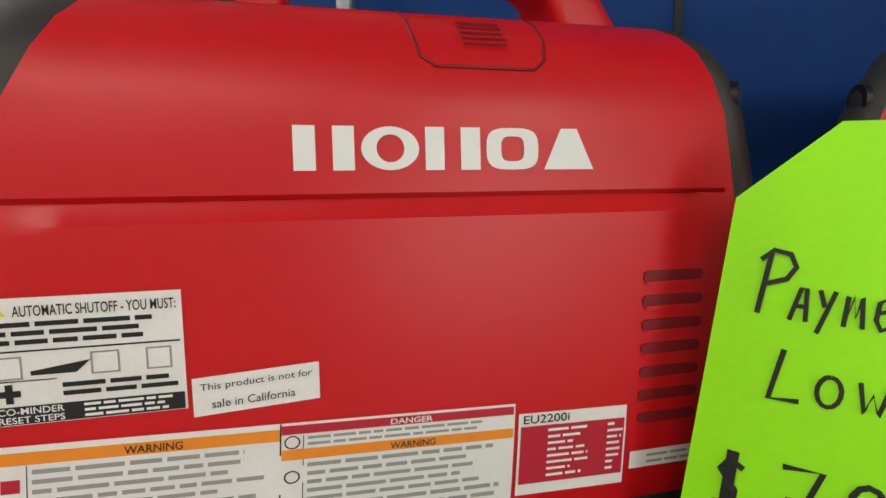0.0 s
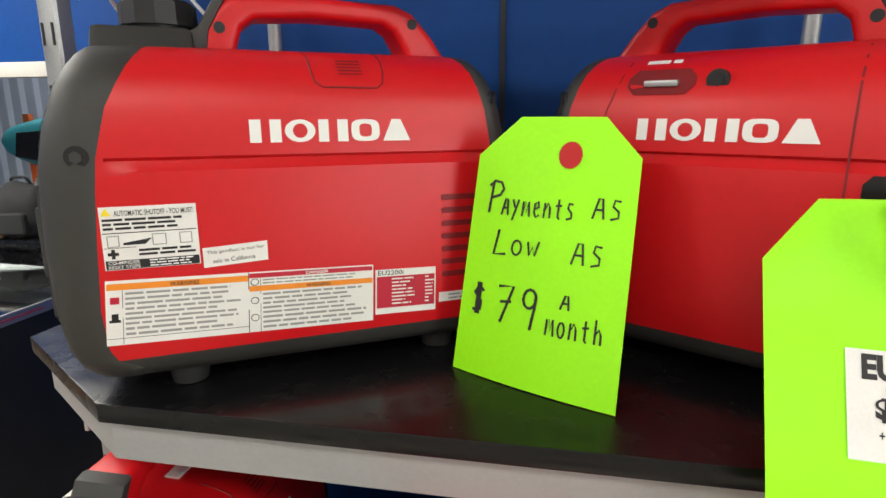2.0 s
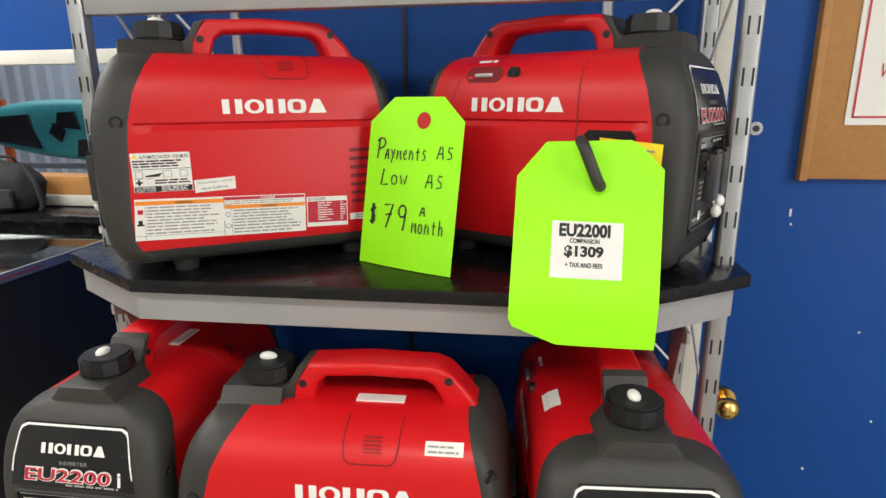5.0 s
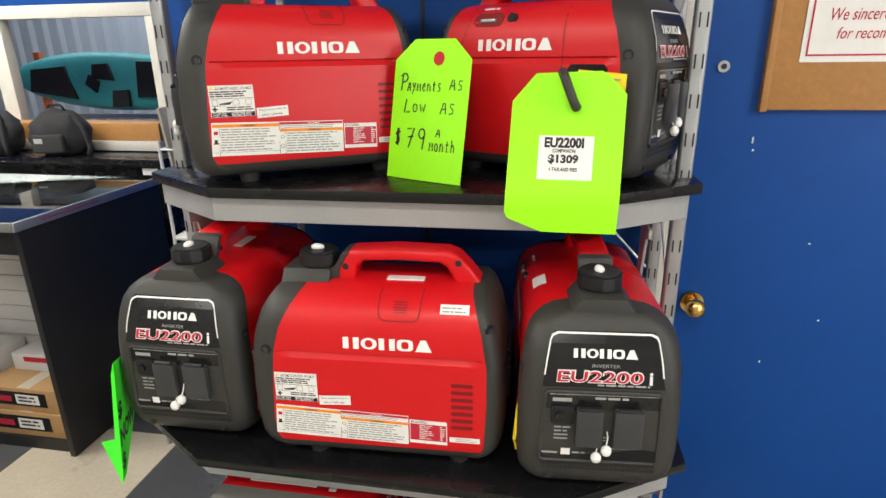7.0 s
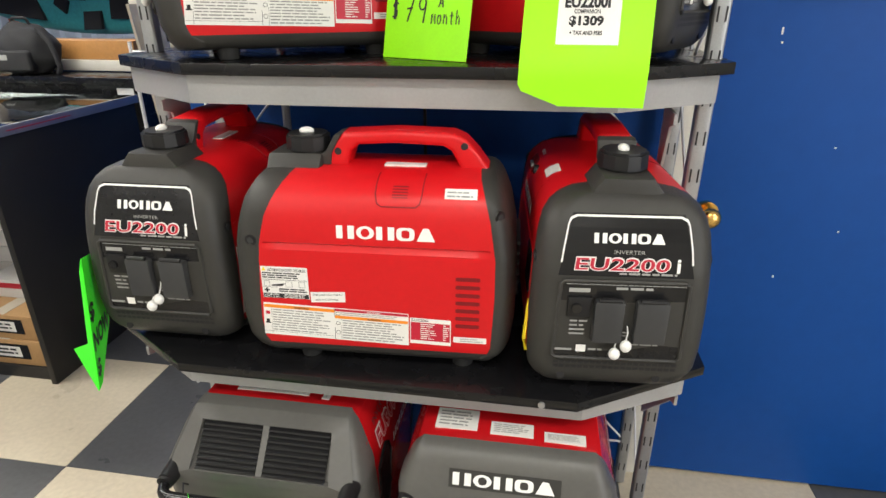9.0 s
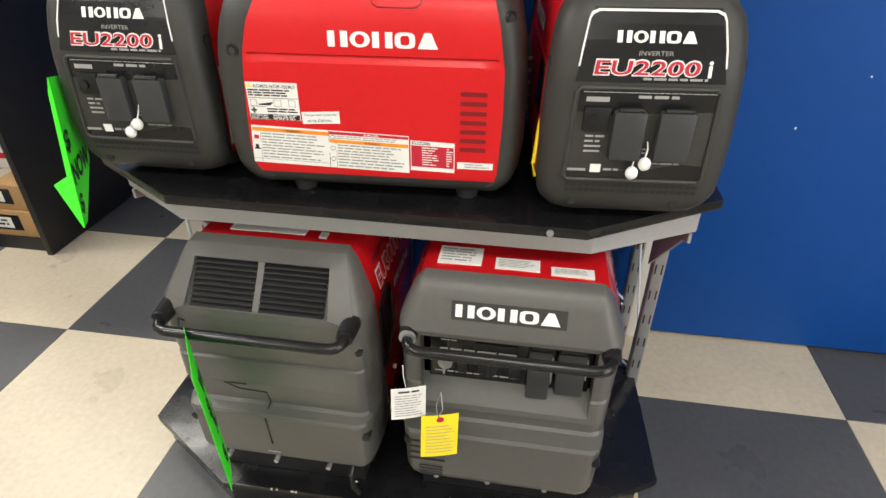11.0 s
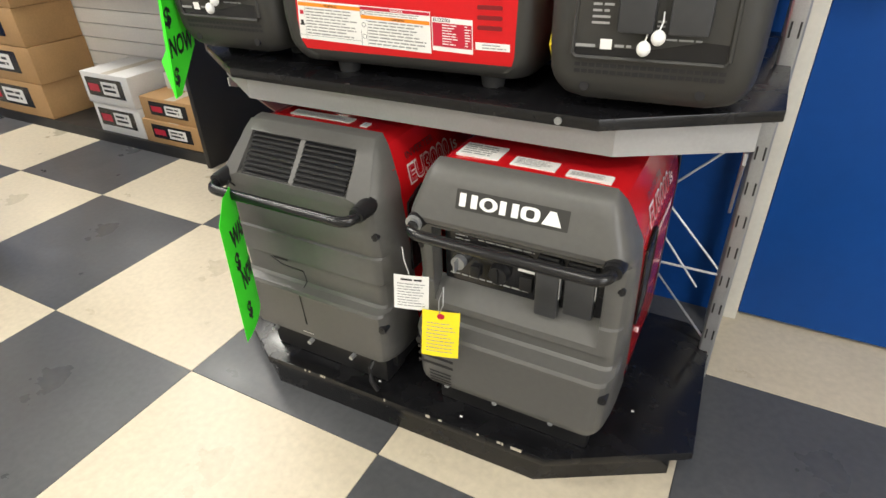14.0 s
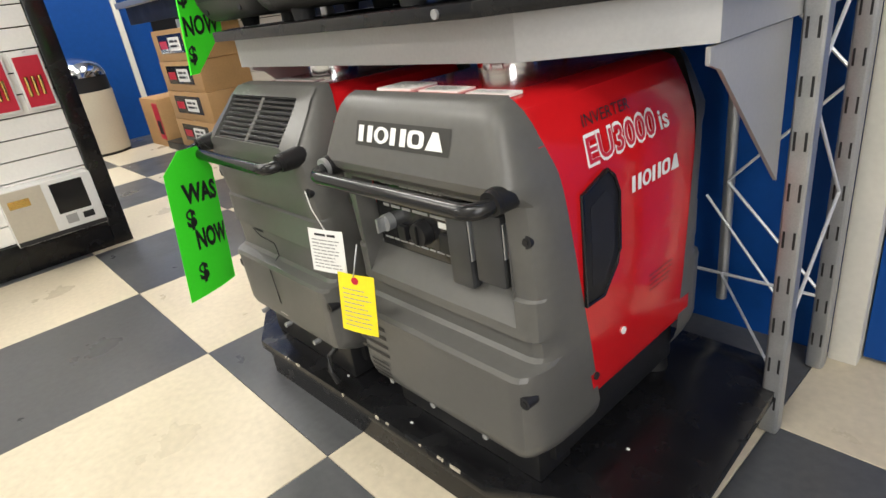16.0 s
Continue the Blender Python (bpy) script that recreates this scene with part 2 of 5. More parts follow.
wall("ceiling", box(-6.5, 4.2, -4.6, 5.5, 3.0, 3.1), WHITEWALL, "plain white shop ceiling", "ceiling")
wall_east = wall("wall_east", box(4.0, 4.2, -4.6, 1.3, 0, 3.0), TRIM, "plain pale shop wall")
wall_south = wall("wall_south", box(-6.5, 4.0, -4.6, -4.4, 0, 3.0), TRIM, "plain pale shop wall")
wall_west = wall("wall_west", box(-6.5, -6.3, -4.4, 5.5, 0, 3.0), BLUE, "blue painted shop wall")
wall_rack = wall("wall_north", box(-0.12, 1.206, 1.12, 1.28, 0, 3.0), BLUE, "blue painted wall behind the display rack")
part("joint", box(0.565, 0.573, 1.114, 1.119, 0.02, 2.9), BLACK, wall_rack, "black joint between wall panels")
wall("wall_beyond_door", box(2.22, 4.0, 1.12, 1.28, 0, 3.0), BLUE, "blue painted wall beside the door")
wall("wall_over_door", box(1.206, 2.22, 1.12, 1.28, 2.12, 3.0), BLUE, "blue painted wall over the door")
wall("wall_return", box(-0.12, 0.02, 1.28, 2.62, 0, 3.0), BLUE, "blue painted side wall behind the rack")

# the blue door with its cream casing
door = tagged(new("door_1"), "closed blue painted door with a brass knob", "door", kind="structure")
part("door_leaf", box(1.262, 2.15, 1.125, 1.17, 0.012, 2.06, 0.003), DOORBLUE, door)
part("casing", box(1.207, 1.259, 1.098, 1.2, 0, 2.12, 0.004), TRIM, door, "cream painted door casing")
part("casing", box(2.153, 2.218, 1.098, 1.2, 0, 2.12, 0.004), TRIM, door)
part("casing", box(1.26, 2.152, 1.098, 1.2, 2.065, 2.12, 0.004), TRIM, door)
knob = part("door_knob", rod((1.325, 1.124, 0.9), (1.325, 1.108, 0.9), 0.031, 24), BRASS, door, "round polished brass knob")
bm = rod((1.325, 1.11, 0.9), (1.325, 1.085, 0.9), 0.011, 16)
bmesh.ops.create_uvsphere(bm, u_segments=24, v_segments=14, radius=0.027, matrix=Matrix.Translation((1.325, 1.068, 0.9)) @ Matrix.Diagonal((1, 0.8, 1, 1)))
part("knob_ball", bm, BRASS, knob)
hole = part("lock_ring", rod((1.328, 1.124, 1.534), (1.328, 1.118, 1.534), 0.014, 20), STEEL, door, "steel ring of a lock hole")
part("lock_hole", rod((1.328, 1.119, 1.534), (1.328, 1.1165, 1.534), 0.007, 14), INK, hole)
for sx, sz, h in ((1.42, 1.345, 0.016), (1.424, 1.325, 0.005), (1.6, 1.08, 0.004), (1.53, 0.72, 0.006), (1.66, 0.86, 0.004)):
    part("paint_chip", box(sx, sx + 0.004, 1.1225, 1.1248, sz, sz + h), WHITE, door, "chip of white showing through the paint")

# ---- small inverter generator ----
RING = [(0.0, 0.018), (0.1044, 0.018), (0.1241, 0.023), (0.1340, 0.034), (0.1374, 0.046), (0.1404, 0.06), (0.1423, 0.10), (0.1423, 0.16), (0.1404, 0.215), (0.1394, 0.230),
        (0.1390, 0.2350), (0.1387, 0.2395), (0.1383, 0.2455), (0.1381, 0.2485), (0.1367, 0.27), (0.1338, 0.295), (0.1276, 0.318), (0.1172, 0.334), (0.1019, 0.346), (0.082, 0.354), (0.051, 0.359), (0.0, 0.361)]
OUT_FRONT = [(0.018, 0.2320), (0.03, 0.2440), (0.06, 0.2550), (0.1, 0.2600), (0.18, 0.2620), (0.24, 0.2580), (0.28, 0.2500), (0.32, 0.2360), (0.345, 0.2210), (0.371, 0.1980)]
OUT_REAR = [(0.018, 0.2130), (0.03, 0.2270), (0.06, 0.2380), (0.1, 0.2430), (0.18, 0.2450), (0.24, 0.2410), (0.3, 0.2280), (0.34, 0.2110), (0.371, 0.1890)]
SEAM_FRONT = [(0.018, 0.185), (0.034, 0.186), (0.046, 0.208), (0.06, 0.2145), (0.1, 0.217), (0.2, 0.2105), (0.25, 0.205), (0.295, 0.193), (0.33, 0.176), (0.371, 0.15)]
SEAM_REAR = [(0.018, 0.18), (0.034, 0.182), (0.046, 0.198), (0.06, 0.203), (0.15, 0.208), (0.23, 0.207), (0.3, 0.196), (0.34, 0.184), (0.371, 0.17)]
SPLIT = 4


def half_width(z):
    return lerp_table([(r[1], r[0]) for r in RING[1:]], z)


def shell_point(s, hw, z, sign):
    """A point of the shell: s from -1 (control end) to 1."""
    if abs(s) <= 0.8:
        a, b = -lerp_table(SEAM_FRONT, z), lerp_table(SEAM_REAR, z)
        x = a + (b - a) * (s + 0.8) / 1.6
        y = hw
        if 0.238 < z < 0.247 and abs(x) < 0.188:
            y -= 0.0055 if z > 0.243 else 0.003
    else:
        out, seam = (OUT_FRONT, SEAM_FRONT) if s < 0 else (OUT_REAR, SEAM_REAR)
        k = (abs(s) - 0.8) / 0.2 * math.pi / 2
        a, b = lerp_table(seam, z), lerp_table(out, z)
        x = math.copysign(a + (b - a) * math.sin(k), s)
        y = hw * (1 - (0.27 if s < 0 else 0.5) * (1 - math.cos(k)) ** 1.25) + 0.0016
    return Vector((x, sign * y, z))


def shell_strip(ss, rows):
    return grid([[shell_point(s, hw, z, sg) for hw, z, sg in rows] for s in ss])


def small_generator(m, label, extra=""):
    g = base("portable_generator", m, label, "generator", "small red portable generators")
    upper = [(h, z, -1) for h, z in RING[SPLIT:]] + [(h, z, 1) for h, z in RING[SPLIT:-1][::-1]]
    lower = [(h, z, 1) for h, z in RING[1:SPLIT + 1][::-1]] + [(h, z, -1) for h, z in RING[1:SPLIT + 1]]
    whole = [(h, z, -1) for h, z in RING[1:]] + [(h, z, 1) for h, z in RING[1:-1][::-1]]
    mid = [-0.8, -0.77, -0.7, -0.66, -0.4, -0.15, 0.15, 0.4, 0.66, 0.7, 0.77, 0.8]
    bm = shell_strip(mid, upper)
    bmesh.ops.recalc_face_normals(bm, faces=bm.faces)
    part("side_cover", bm, RED, g, "red moulded plastic side cover", 25)
    bm = shell_strip(mid, lower)
    bmesh.ops.recalc_face_normals(bm, faces=bm.faces)
    part("under_frame", bm, GREY, g, "dark grey plastic under frame")
    for s, name in ((-1, "control_end"), (1, "rear_end")):
        ss = [s * (0.795 + 0.205 * k / 9) for k in range(10)]
        ss[-1] = s * 1.0
        bm = bmesh.new()
        rows = [[shell_point(q, h, z, sg) for h, z, sg in whole] for q in ss]
        vs = [[bm.verts.new(p) for p in r] for r in rows]
        n = len(whole)
        for a, b in zip(vs, vs[1:]):
            for k in range(n):
                bm.faces.new((a[k], a[(k + 1) % n], b[(k + 1) % n], b[k]))
        last = vs[-1]
        for k in range(n // 2):
            q = (last[k], last[k + 1], last[n - 2 - k], last[n - 1 - k])
            if len(set(q)) == 4:
                bm.faces.new(q)
            elif len(set(q)) == 3:
                bm.faces.new(list(dict.fromkeys(q)))
        bmesh.ops.recalc_face_normals(bm, faces=bm.faces)
        part(name, bm, GREY, g, "dark grey textured plastic end", 30)

    def side(d=0.0008):
        return lambda u, v: Vector((u, -half_width(v) - d, v))

    def far(d=0.0008):
        return lambda u, v: Vector((-u, half_width(v) + d, v))

    def end(d=0.001):
        return lambda u, v: Vector((-lerp_table(OUT_FRONT, v) - d, -u, v))

    # carrying handle
    outer = [(-0.108, 0.35), (-0.104, 0.375), (-0.09, 0.402), (-0.074, 0.417), (0.02, 0.423), (0.122, 0.42), (0.144, 0.411), (0.168, 0.386), (0.196, 0.348), (0.2, 0.336)]
    inner = [(-0.068, 0.345), (-0.066, 0.365), (-0.06, 0.385), (-0.046, 0.396), (0.02, 0.4), (0.105, 0.397), (0.119, 0.389), (0.129, 0.372), (0.14, 0.348), (0.142, 0.336)]
    bm = bmesh.new()
    rows = []
    for (ox, oz), (ix, iz) in zip(outer, inner):
        rows.append([bm.verts.new((ox, -0.03, oz)), bm.verts.new((ox, 0.03, oz)), bm.verts.new((ix, 0.03, iz)), bm.verts.new((ix, -0.03, iz))])
    for a, b in zip(rows, rows[1:]):
        for k in range(4):
            bm.faces.new((a[k], a[(k + 1) % 4], b[(k + 1) % 4], b[k]))
    bm.faces.new(rows[0])
    bm.faces.new(rows[-1])
    bmesh.ops.recalc_face_normals(bm, faces=bm.faces)
    es = [e for e in bm.edges if abs(e.verts[0].co.y - e.verts[1].co.y) < 1e-5 and len(e.link_faces) == 2 and e.calc_face_angle(0) > 0.6]
    bmesh.ops.bevel(bm, geom=es, offset=0.009, segments=3, affect="EDGES", profile=0.6)
    part("handle", bm, RED, g, "red plastic carrying handle", 40)
    for hx, hz in ((-0.084, 0.384), (0.143, 0.398)):
        for sg in (-1, 1):
            part("screw_hole", rod((hx, sg * 0.024, hz), (hx, sg * 0.0306, hz), 0.0065, 14), INK, g)
    # filler neck and cap
    neck = [(-0.205, 0.345), (-0.196, 0.366), (-0.185, 0.378), (-0.118, 0.378), (-0.107, 0.384), (-0.09, 0.412), (-0.075, 0.416), (-0.095, 0.38), (-0.1, 0.34)]
    part("filler_neck", prism(neck, "y", -0.033, 0.033, 0.005), GREY, g, "dark grey filler neck")
    part("neck_base", prism([(-0.075, 0.335), (-0.052, 0.362), (-0.038, 0.38), (0.038, 0.38), (0.052, 0.362), (0.075, 0.335)], "x", -0.212, -0.112, 0.008), GREY, g)
    bm = rod((-0.147, 0, 0.37), (-0.147, 0, 0.386), 0.034, 28)
    rod((-0.147, 0, 0.384), (-0.147, 0, 0.411), 0.041, 12, 0.040, bm)
    bmesh.ops.bevel(bm, geom=[e for e in bm.edges if min(v.co.z for v in e.verts) > 0.405], offset=0.004, segments=2, affect="EDGES")
    cap = part("fuel_cap", bm, BLACK, g, "black ribbed fuel cap", 25)
    bm = bmesh.new()
    bmesh.ops.create_uvsphere(bm, u_segments=12, v_segments=8, radius=0.013, matrix=Matrix.Translation((-0.15, 0.002, 0.413)) @ Matrix.Diagonal((1.1, 0.7, 0.55, 1)))
    part("vent_lever", bm, PAPER, cap, "pale vent lever on the cap")
    # feet and screws
    for fx in (-0.145, 0.15):
        for fy in (-0.095, 0.095):
            bm = rod((fx, fy, 0.0), (fx, fy, 0.03), 0.019, 16, 0.024)
            part("foot", bm, RUBBER, g, "black rubber foot")
    for sx, sz in ((-0.2193, 0.25), (0.2115, 0.305)):
        for sg in (-1, 1):
            out, seam, taper = (OUT_FRONT, SEAM_FRONT, 0.27) if sx < 0 else (OUT_REAR, SEAM_REAR, 0.5)
            a, b = lerp_table(seam, sz), lerp_table(out, sz)
            k = math.asin((abs(sx) - a) / (b - a))
            yy = half_width(sz) * (1 - taper * (1 - math.cos(k)) ** 1.25) + 0.002
            lean = math.atan2(half_width(sz) * taper * 1.25 * (1 - math.cos(k)) ** 0.25 * math.sin(k), (b - a) * math.cos(k))
            n = Vector((math.copysign(math.sin(lean), sx), sg * math.cos(lean), 0))
            at = Vector((sx, sg * yy, sz))
            s = part("screw", rod(at - n * 0.01, at, 0.0105, 16), BLACK, g)
            part("screw_head", rod(at, at + n * 0.0012, 0.006, 6), FLAP, s)

    # writing side: maker's mark, latch, louvres and labels
    p = side()
    wordmark(-0.067, 0.2605, 0.106, 0.2835, p, g, WHITE, "white maker's mark as plain shapes")
    pts = [(0.0, 0.357), (0.001, 0.335), (0.004, 0.322), (0.012, 0.3165), (0.07, 0.3165), (0.077, 0.322), (0.08, 0.335), (0.081, 0.357)]
    fine = [(a[0] + (b[0] - a[0]) * t / 9, a[1] + (b[1] - a[1]) * t / 9) for a, b in zip(pts, pts[1:]) for t in range(9)] + [pts[-1]]
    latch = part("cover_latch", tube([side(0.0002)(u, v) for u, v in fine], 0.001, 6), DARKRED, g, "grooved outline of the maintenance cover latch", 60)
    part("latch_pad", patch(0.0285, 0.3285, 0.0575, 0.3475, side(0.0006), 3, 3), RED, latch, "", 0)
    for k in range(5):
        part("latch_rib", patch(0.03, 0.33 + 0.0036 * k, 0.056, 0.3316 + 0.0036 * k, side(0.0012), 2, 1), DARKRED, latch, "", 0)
    # shallow bars for recessed louvres, the slots' shade painted in dark red
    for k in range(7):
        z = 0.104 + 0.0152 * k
        lou = part("louvre", prism([(0.1395, z - 0.002), (0.142, z - 0.0034), (0.179, z - 0.0034), (0.1815, z - 0.002), (0.1815, z + 0.002), (0.179, z + 0.0034), (0.142, z + 0.0034), (0.1395, z + 0.002)], "y", -half_width(z) - 0.0012, -half_width(z) + 0.004), DARKRED, g, "louvre slot with its shade painted dark red", 0)
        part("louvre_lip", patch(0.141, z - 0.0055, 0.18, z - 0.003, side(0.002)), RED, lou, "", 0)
    # stop-and-go label
    su = lambda f: (lambda u, v: f(-0.207 + (u + 0.207) * 1.06, 0.1415 + (v - 0.1355) * 1.05))
    sk = lambda f: (lambda u, v: f(u + 0.006 + 0.06 * (u + 0.0935), v + 0.009 + 0.06 * (u + 0.0935)))
    lab = part("caution_label", patch(-0.207, 0.1355, -0.1265, 0.194, su(p), 1, 3), PAPER, g, "white printed caution label", 0)
    q, q2 = su(side(0.0013)), su(side(0.0018))
    part("heading", writing("AUTOMATIC SHUTOFF - YOU MUST:", -0.195, 0.1855, -0.129, 0.1905, q, 0.01), INK, lab, "black heading", 0)
    part("print", bars(-0.205, 0.172, -0.13, 0.184, 3, q, 0.55, 0.2, 5), INK, lab, "small print as bars", 0)
    part("triangle", grid([[q(-0.2055, 0.186), q(-0.1975, 0.186)], [q(-0.2015, 0.193), q(-0.2014, 0.193)]]), YELLOW, lab, "yellow warning triangle", 0)
    part("arrow", grid([[q(-0.19, 0.1585), q(-0.172, 0.1585)], [q(-0.19, 0.1605), q(-0.166, 0.164)]]), INK, lab, "black arrow", 0)
    for a, b in ((-0.203, -0.193), (-0.166, -0.154), (-0.143, -0.132)):
        bm = patch(a, 0.157, b, 0.1578, q)
        patch(a, 0.1668, b, 0.1676, q, bm=bm)
        patch(a, 0.157, a + 0.0009, 0.1676, q, bm=bm)
        patch(b - 0.0009, 0.157, b, 0.1676, q, bm=bm)
        part("pictogram", bm, INKGREY, lab, "", 0)
    bm = patch(-0.2035, 0.149, -0.1945, 0.152, q)
    patch(-0.2005, 0.146, -0.1975, 0.155, q, bm=bm)
    part("cross", bm, INK, lab, "", 0)
    part("print", bars(-0.178, 0.147, -0.13, 0.155, 2, q, 0.55, 0.1, 6), INK, lab, "", 0)
    part("rule", patch(-0.206, 0.1695, -0.128, 0.1703, q), INK, lab, "", 0)
    part("rule", patch(-0.206, 0.156, -0.18, 0.1565, q), INK, lab, "", 0)
    part("black_field", patch(-0.206, 0.136, -0.1275, 0.1445, q), INK, lab, "black strip with white writing", 0)
    bm = writing("CO-MINDER", -0.204, 0.1408, -0.178, 0.144, q2, 0.01)
    writing("RESET STEPS", -0.204, 0.1367, -0.178, 0.1398, q2, 0.01, bm=bm)
    bars(-0.17, 0.1365, -0.129, 0.1443, 3, q2, 0.5, 0.2, 9, bm)
    part("white_print", bm, WHITE, lab, "", 0)
    # sale sticker
    q = sk(side(0.0013))
    st = part("sticker", patch(-0.1235, 0.129, -0.064, 0.1495, sk(p), 1, 2), PAPER, g, "white sticker with typed lines", 0)
    bm = writing("This product is not for", -0.12, 0.1415, -0.0675, 0.1462, q)
    writing("sale in California", -0.115, 0.1325, -0.076, 0.137, q, bm=bm)
    part("typing", bm, INK, st, "", 0)
    # long warning label, set slightly askew
    sw = lambda f: (lambda u, v: f(u - 0.25 * max(0.0, 0.13 - v) * (0.13 - u), v + 0.005 * min(1.0, (0.135 - v) * 18) - 0.03 * (u + 0.209)))
    p = sw(side())
    q, q2 = sw(side(0.0013)), sw(side(0.0018))
    wl = part("warning_label", patch(-0.209, 0.0595, 0.0565, 0.131, p, 1, 4), PAPER, g, "long white and orange warning label", 0)
    bm = patch(-0.208, 0.1205, -0.0775, 0.1275, q)
    patch(-0.0765, 0.108, 0.0555, 0.1145, q, bm=bm)
    part("orange_strip", bm, ORANGE, wl, "", 0)
    part("danger_strip", patch(-0.0765, 0.124, 0.0555, 0.1295, q), LOGORED, wl, "", 0)
    part("danger_word", writing("DANGER", -0.018, 0.125, 0.006, 0.1287, q2, 0.015), WHITE, wl, "", 0)
    bm = writing("WARNING", -0.152, 0.1217, -0.125, 0.1263, q2, 0.01)
    writing("WARNING", -0.018, 0.1091, 0.008, 0.1133, q2, 0.01, bm=bm)
    part("warning_word", bm, INK, wl, "", 0)
    bm = bars(-0.192, 0.068, -0.08, 0.119, 9, q, 0.45, 0.3, 11)
    bars(-0.063, 0.1155, 0.052, 0.1232, 2, q, 0.45, 0.3, 12, bm)
    bars(-0.063, 0.062, 0.052, 0.107, 8, q, 0.45, 0.3, 13, bm)
    part("print", bm, INKGREY, wl, "grey small print as bars", 0)
    bm = patch(-0.0775, 0.06, -0.0767, 0.131, q)
    patch(-0.1945, 0.06, -0.194, 0.12, q, bm=bm)
    patch(-0.0655, 0.06, -0.065, 0.123, q, bm=bm)
    patch(-0.208, 0.0665, -0.0775, 0.067, q, bm=bm)
    part("rule", bm, INK, wl, "", 0)
    bm = patch(-0.205, 0.105, -0.197, 0.1125, q)
    part("pictogram", bm, LOGORED, wl, "", 0)
    bm = patch(-0.204, 0.086, -0.198, 0.094, q)
    patch(-0.206, 0.084, -0.196, 0.087, q, bm=bm)
    part("pictogram", bm, INK, wl, "", 0)
    for zc in (0.119, 0.097, 0.076):
        bm = bmesh.new()
        for k in range(20):
            a, b = k * math.tau / 20, (k + 1) * math.tau / 20
            bm.faces.new([bm.verts.new(q(-0.071 + rr * math.cos(t), zc + rr * math.sin(t))) for rr, t in ((0.0042, a), (0.0042, b), (0.0034, b), (0.0034, a))])
        part("pictogram", bm, INK, wl, "", 0)
    # rating plate
    rp = part("rating_plate", patch(0.059, 0.066, 0.1315, 0.1235, p, 1, 3), PAPER, g, "white and red rating plate", 0)
    part("red_field", patch(0.0605, 0.0735, 0.13, 0.1145, q), LOGORED, rp, "", 0)
    part("model_writing", writing("EU2200i", 0.062, 0.1163, 0.092, 0.1222, q, 0.01), INK, rp, "", 0)
    bm = bars(0.078, 0.076, 0.106, 0.1135, 8, q2, 0.4, 0.5, 21)
    bars(0.118, 0.076, 0.129, 0.1135, 8, q2, 0.4, 0.6, 22, bm)
    part("print", bm, PAPER, rp, "", 0)
    p, q = side(), side(0.0013)
    sm = part("code_sticker", patch(0.136, 0.0695, 0.195, 0.0815, p), PAPER, g, "small white code sticker", 0)
    part("print", bars(0.148, 0.071, 0.19, 0.08, 2, q, 0.4, 0.3, 23), INKGREY, sm, "", 0)

    if extra == "side":
        sl2 = part("shoulder_label", patch(0.118, 0.331, 0.172, 0.3445, side(0.001), 2, 3), PAPER, g, "small white label on the shoulder", 0)
        part("print", bars(0.122, 0.333, 0.168, 0.3425, 2, side(0.0018), 0.4, 0.3, 24), INKGREY, sl2, "", 0)
    if extra == "end":
        part("top_label", patch(0.02, 0.338, 0.07, 0.352, far(0.0012), 2, 4), PAPER, g, "small white label on the shoulder", 0)
    if extra:
        part("top_label", box(0.0, 0.075, -0.032, -0.012, 0.3585, 0.3625), PAPER, g, "white label under the handle", 0)
    # starter side
    p, q = far(), far(0.0014)
    wordmark(-0.113, 0.2605, 0.066, 0.2835, p, g, WHITE, "")
    part("cover_seam", patch(0.087, 0.05, 0.089, 0.352, p, 1, 24), DARKRED, g, "", 0)
    part("cover_seam", grid([[p(-0.135 - 0.03 * (1 - k / 6) ** 1.2, 0.25 + 0.016 * k), p(-0.1335 - 0.03 * (1 - k / 6) ** 1.2, 0.25 + 0.016 * k)] for k in range(7)]), DARKRED, g, "", 0)
    rec = [(-0.129, 0.318), (-0.121, 0.309), (-0.065, 0.309), (-0.056, 0.318), (-0.056, 0.327), (-0.065, 0.336), (-0.121, 0.336), (-0.129, 0.327)]

    def slab(outline, sf, d0, d1, mat, name, label="", parent=None):
        bm = bmesh.new()
        a = [bm.verts.new(sf(d0)(u, v)) for u, v in outline]
        b = [bm.verts.new(sf(d1)(u, v)) for u, v in outline]
        bm.faces.new(b)
        for k in range(len(a)):
            bm.faces.new((a[k], a[(k + 1) % len(a)], b[(k + 1) % len(a)], b[k]))
        bmesh.ops.recalc_face_normals(bm, faces=bm.faces)
        return part(name, bm, mat, parent or g, label)
    ck = slab(rec, far, -0.002, 0.0012, DARKRED, "choke_recess", "recessed choke slot")
    part("choke_lever", box(0.073, 0.11, 0.116, 0.1315, 0.317, 0.324, 0.002), STEEL, ck, "metal choke lever")
    part("choke_legend", bars(-0.116, 0.342, -0.078, 0.347, 1, far(0.001), 0.8, 0.0, 3), WHITE, g, "white choke legend", 0)
    kz = 0.322
    kn = part("cover_screw", rod((0.034, half_width(kz) - 0.006, kz), (0.034, half_width(kz) + 0.003, kz), 0.0115, 20), BLACK, g)
    part("screw_head", rod((0.034, half_width(kz) + 0.003, kz), (0.034, half_width(kz) + 0.0045, kz), 0.0065, 6), BLACK, kn)
    st = slab([(0.1, 0.165), (0.105, 0.155), (0.176, 0.155), (0.184, 0.165), (0.183, 0.226), (0.175, 0.234), (0.108, 0.234), (0.101, 0.226)], far, -0.004, 0.0015, GLOSSBLACK, "starter_recess", "black recess of the pull starter")

    # control end
    e, e2, e3 = end(0.0012), end(0.002), end(0.003)
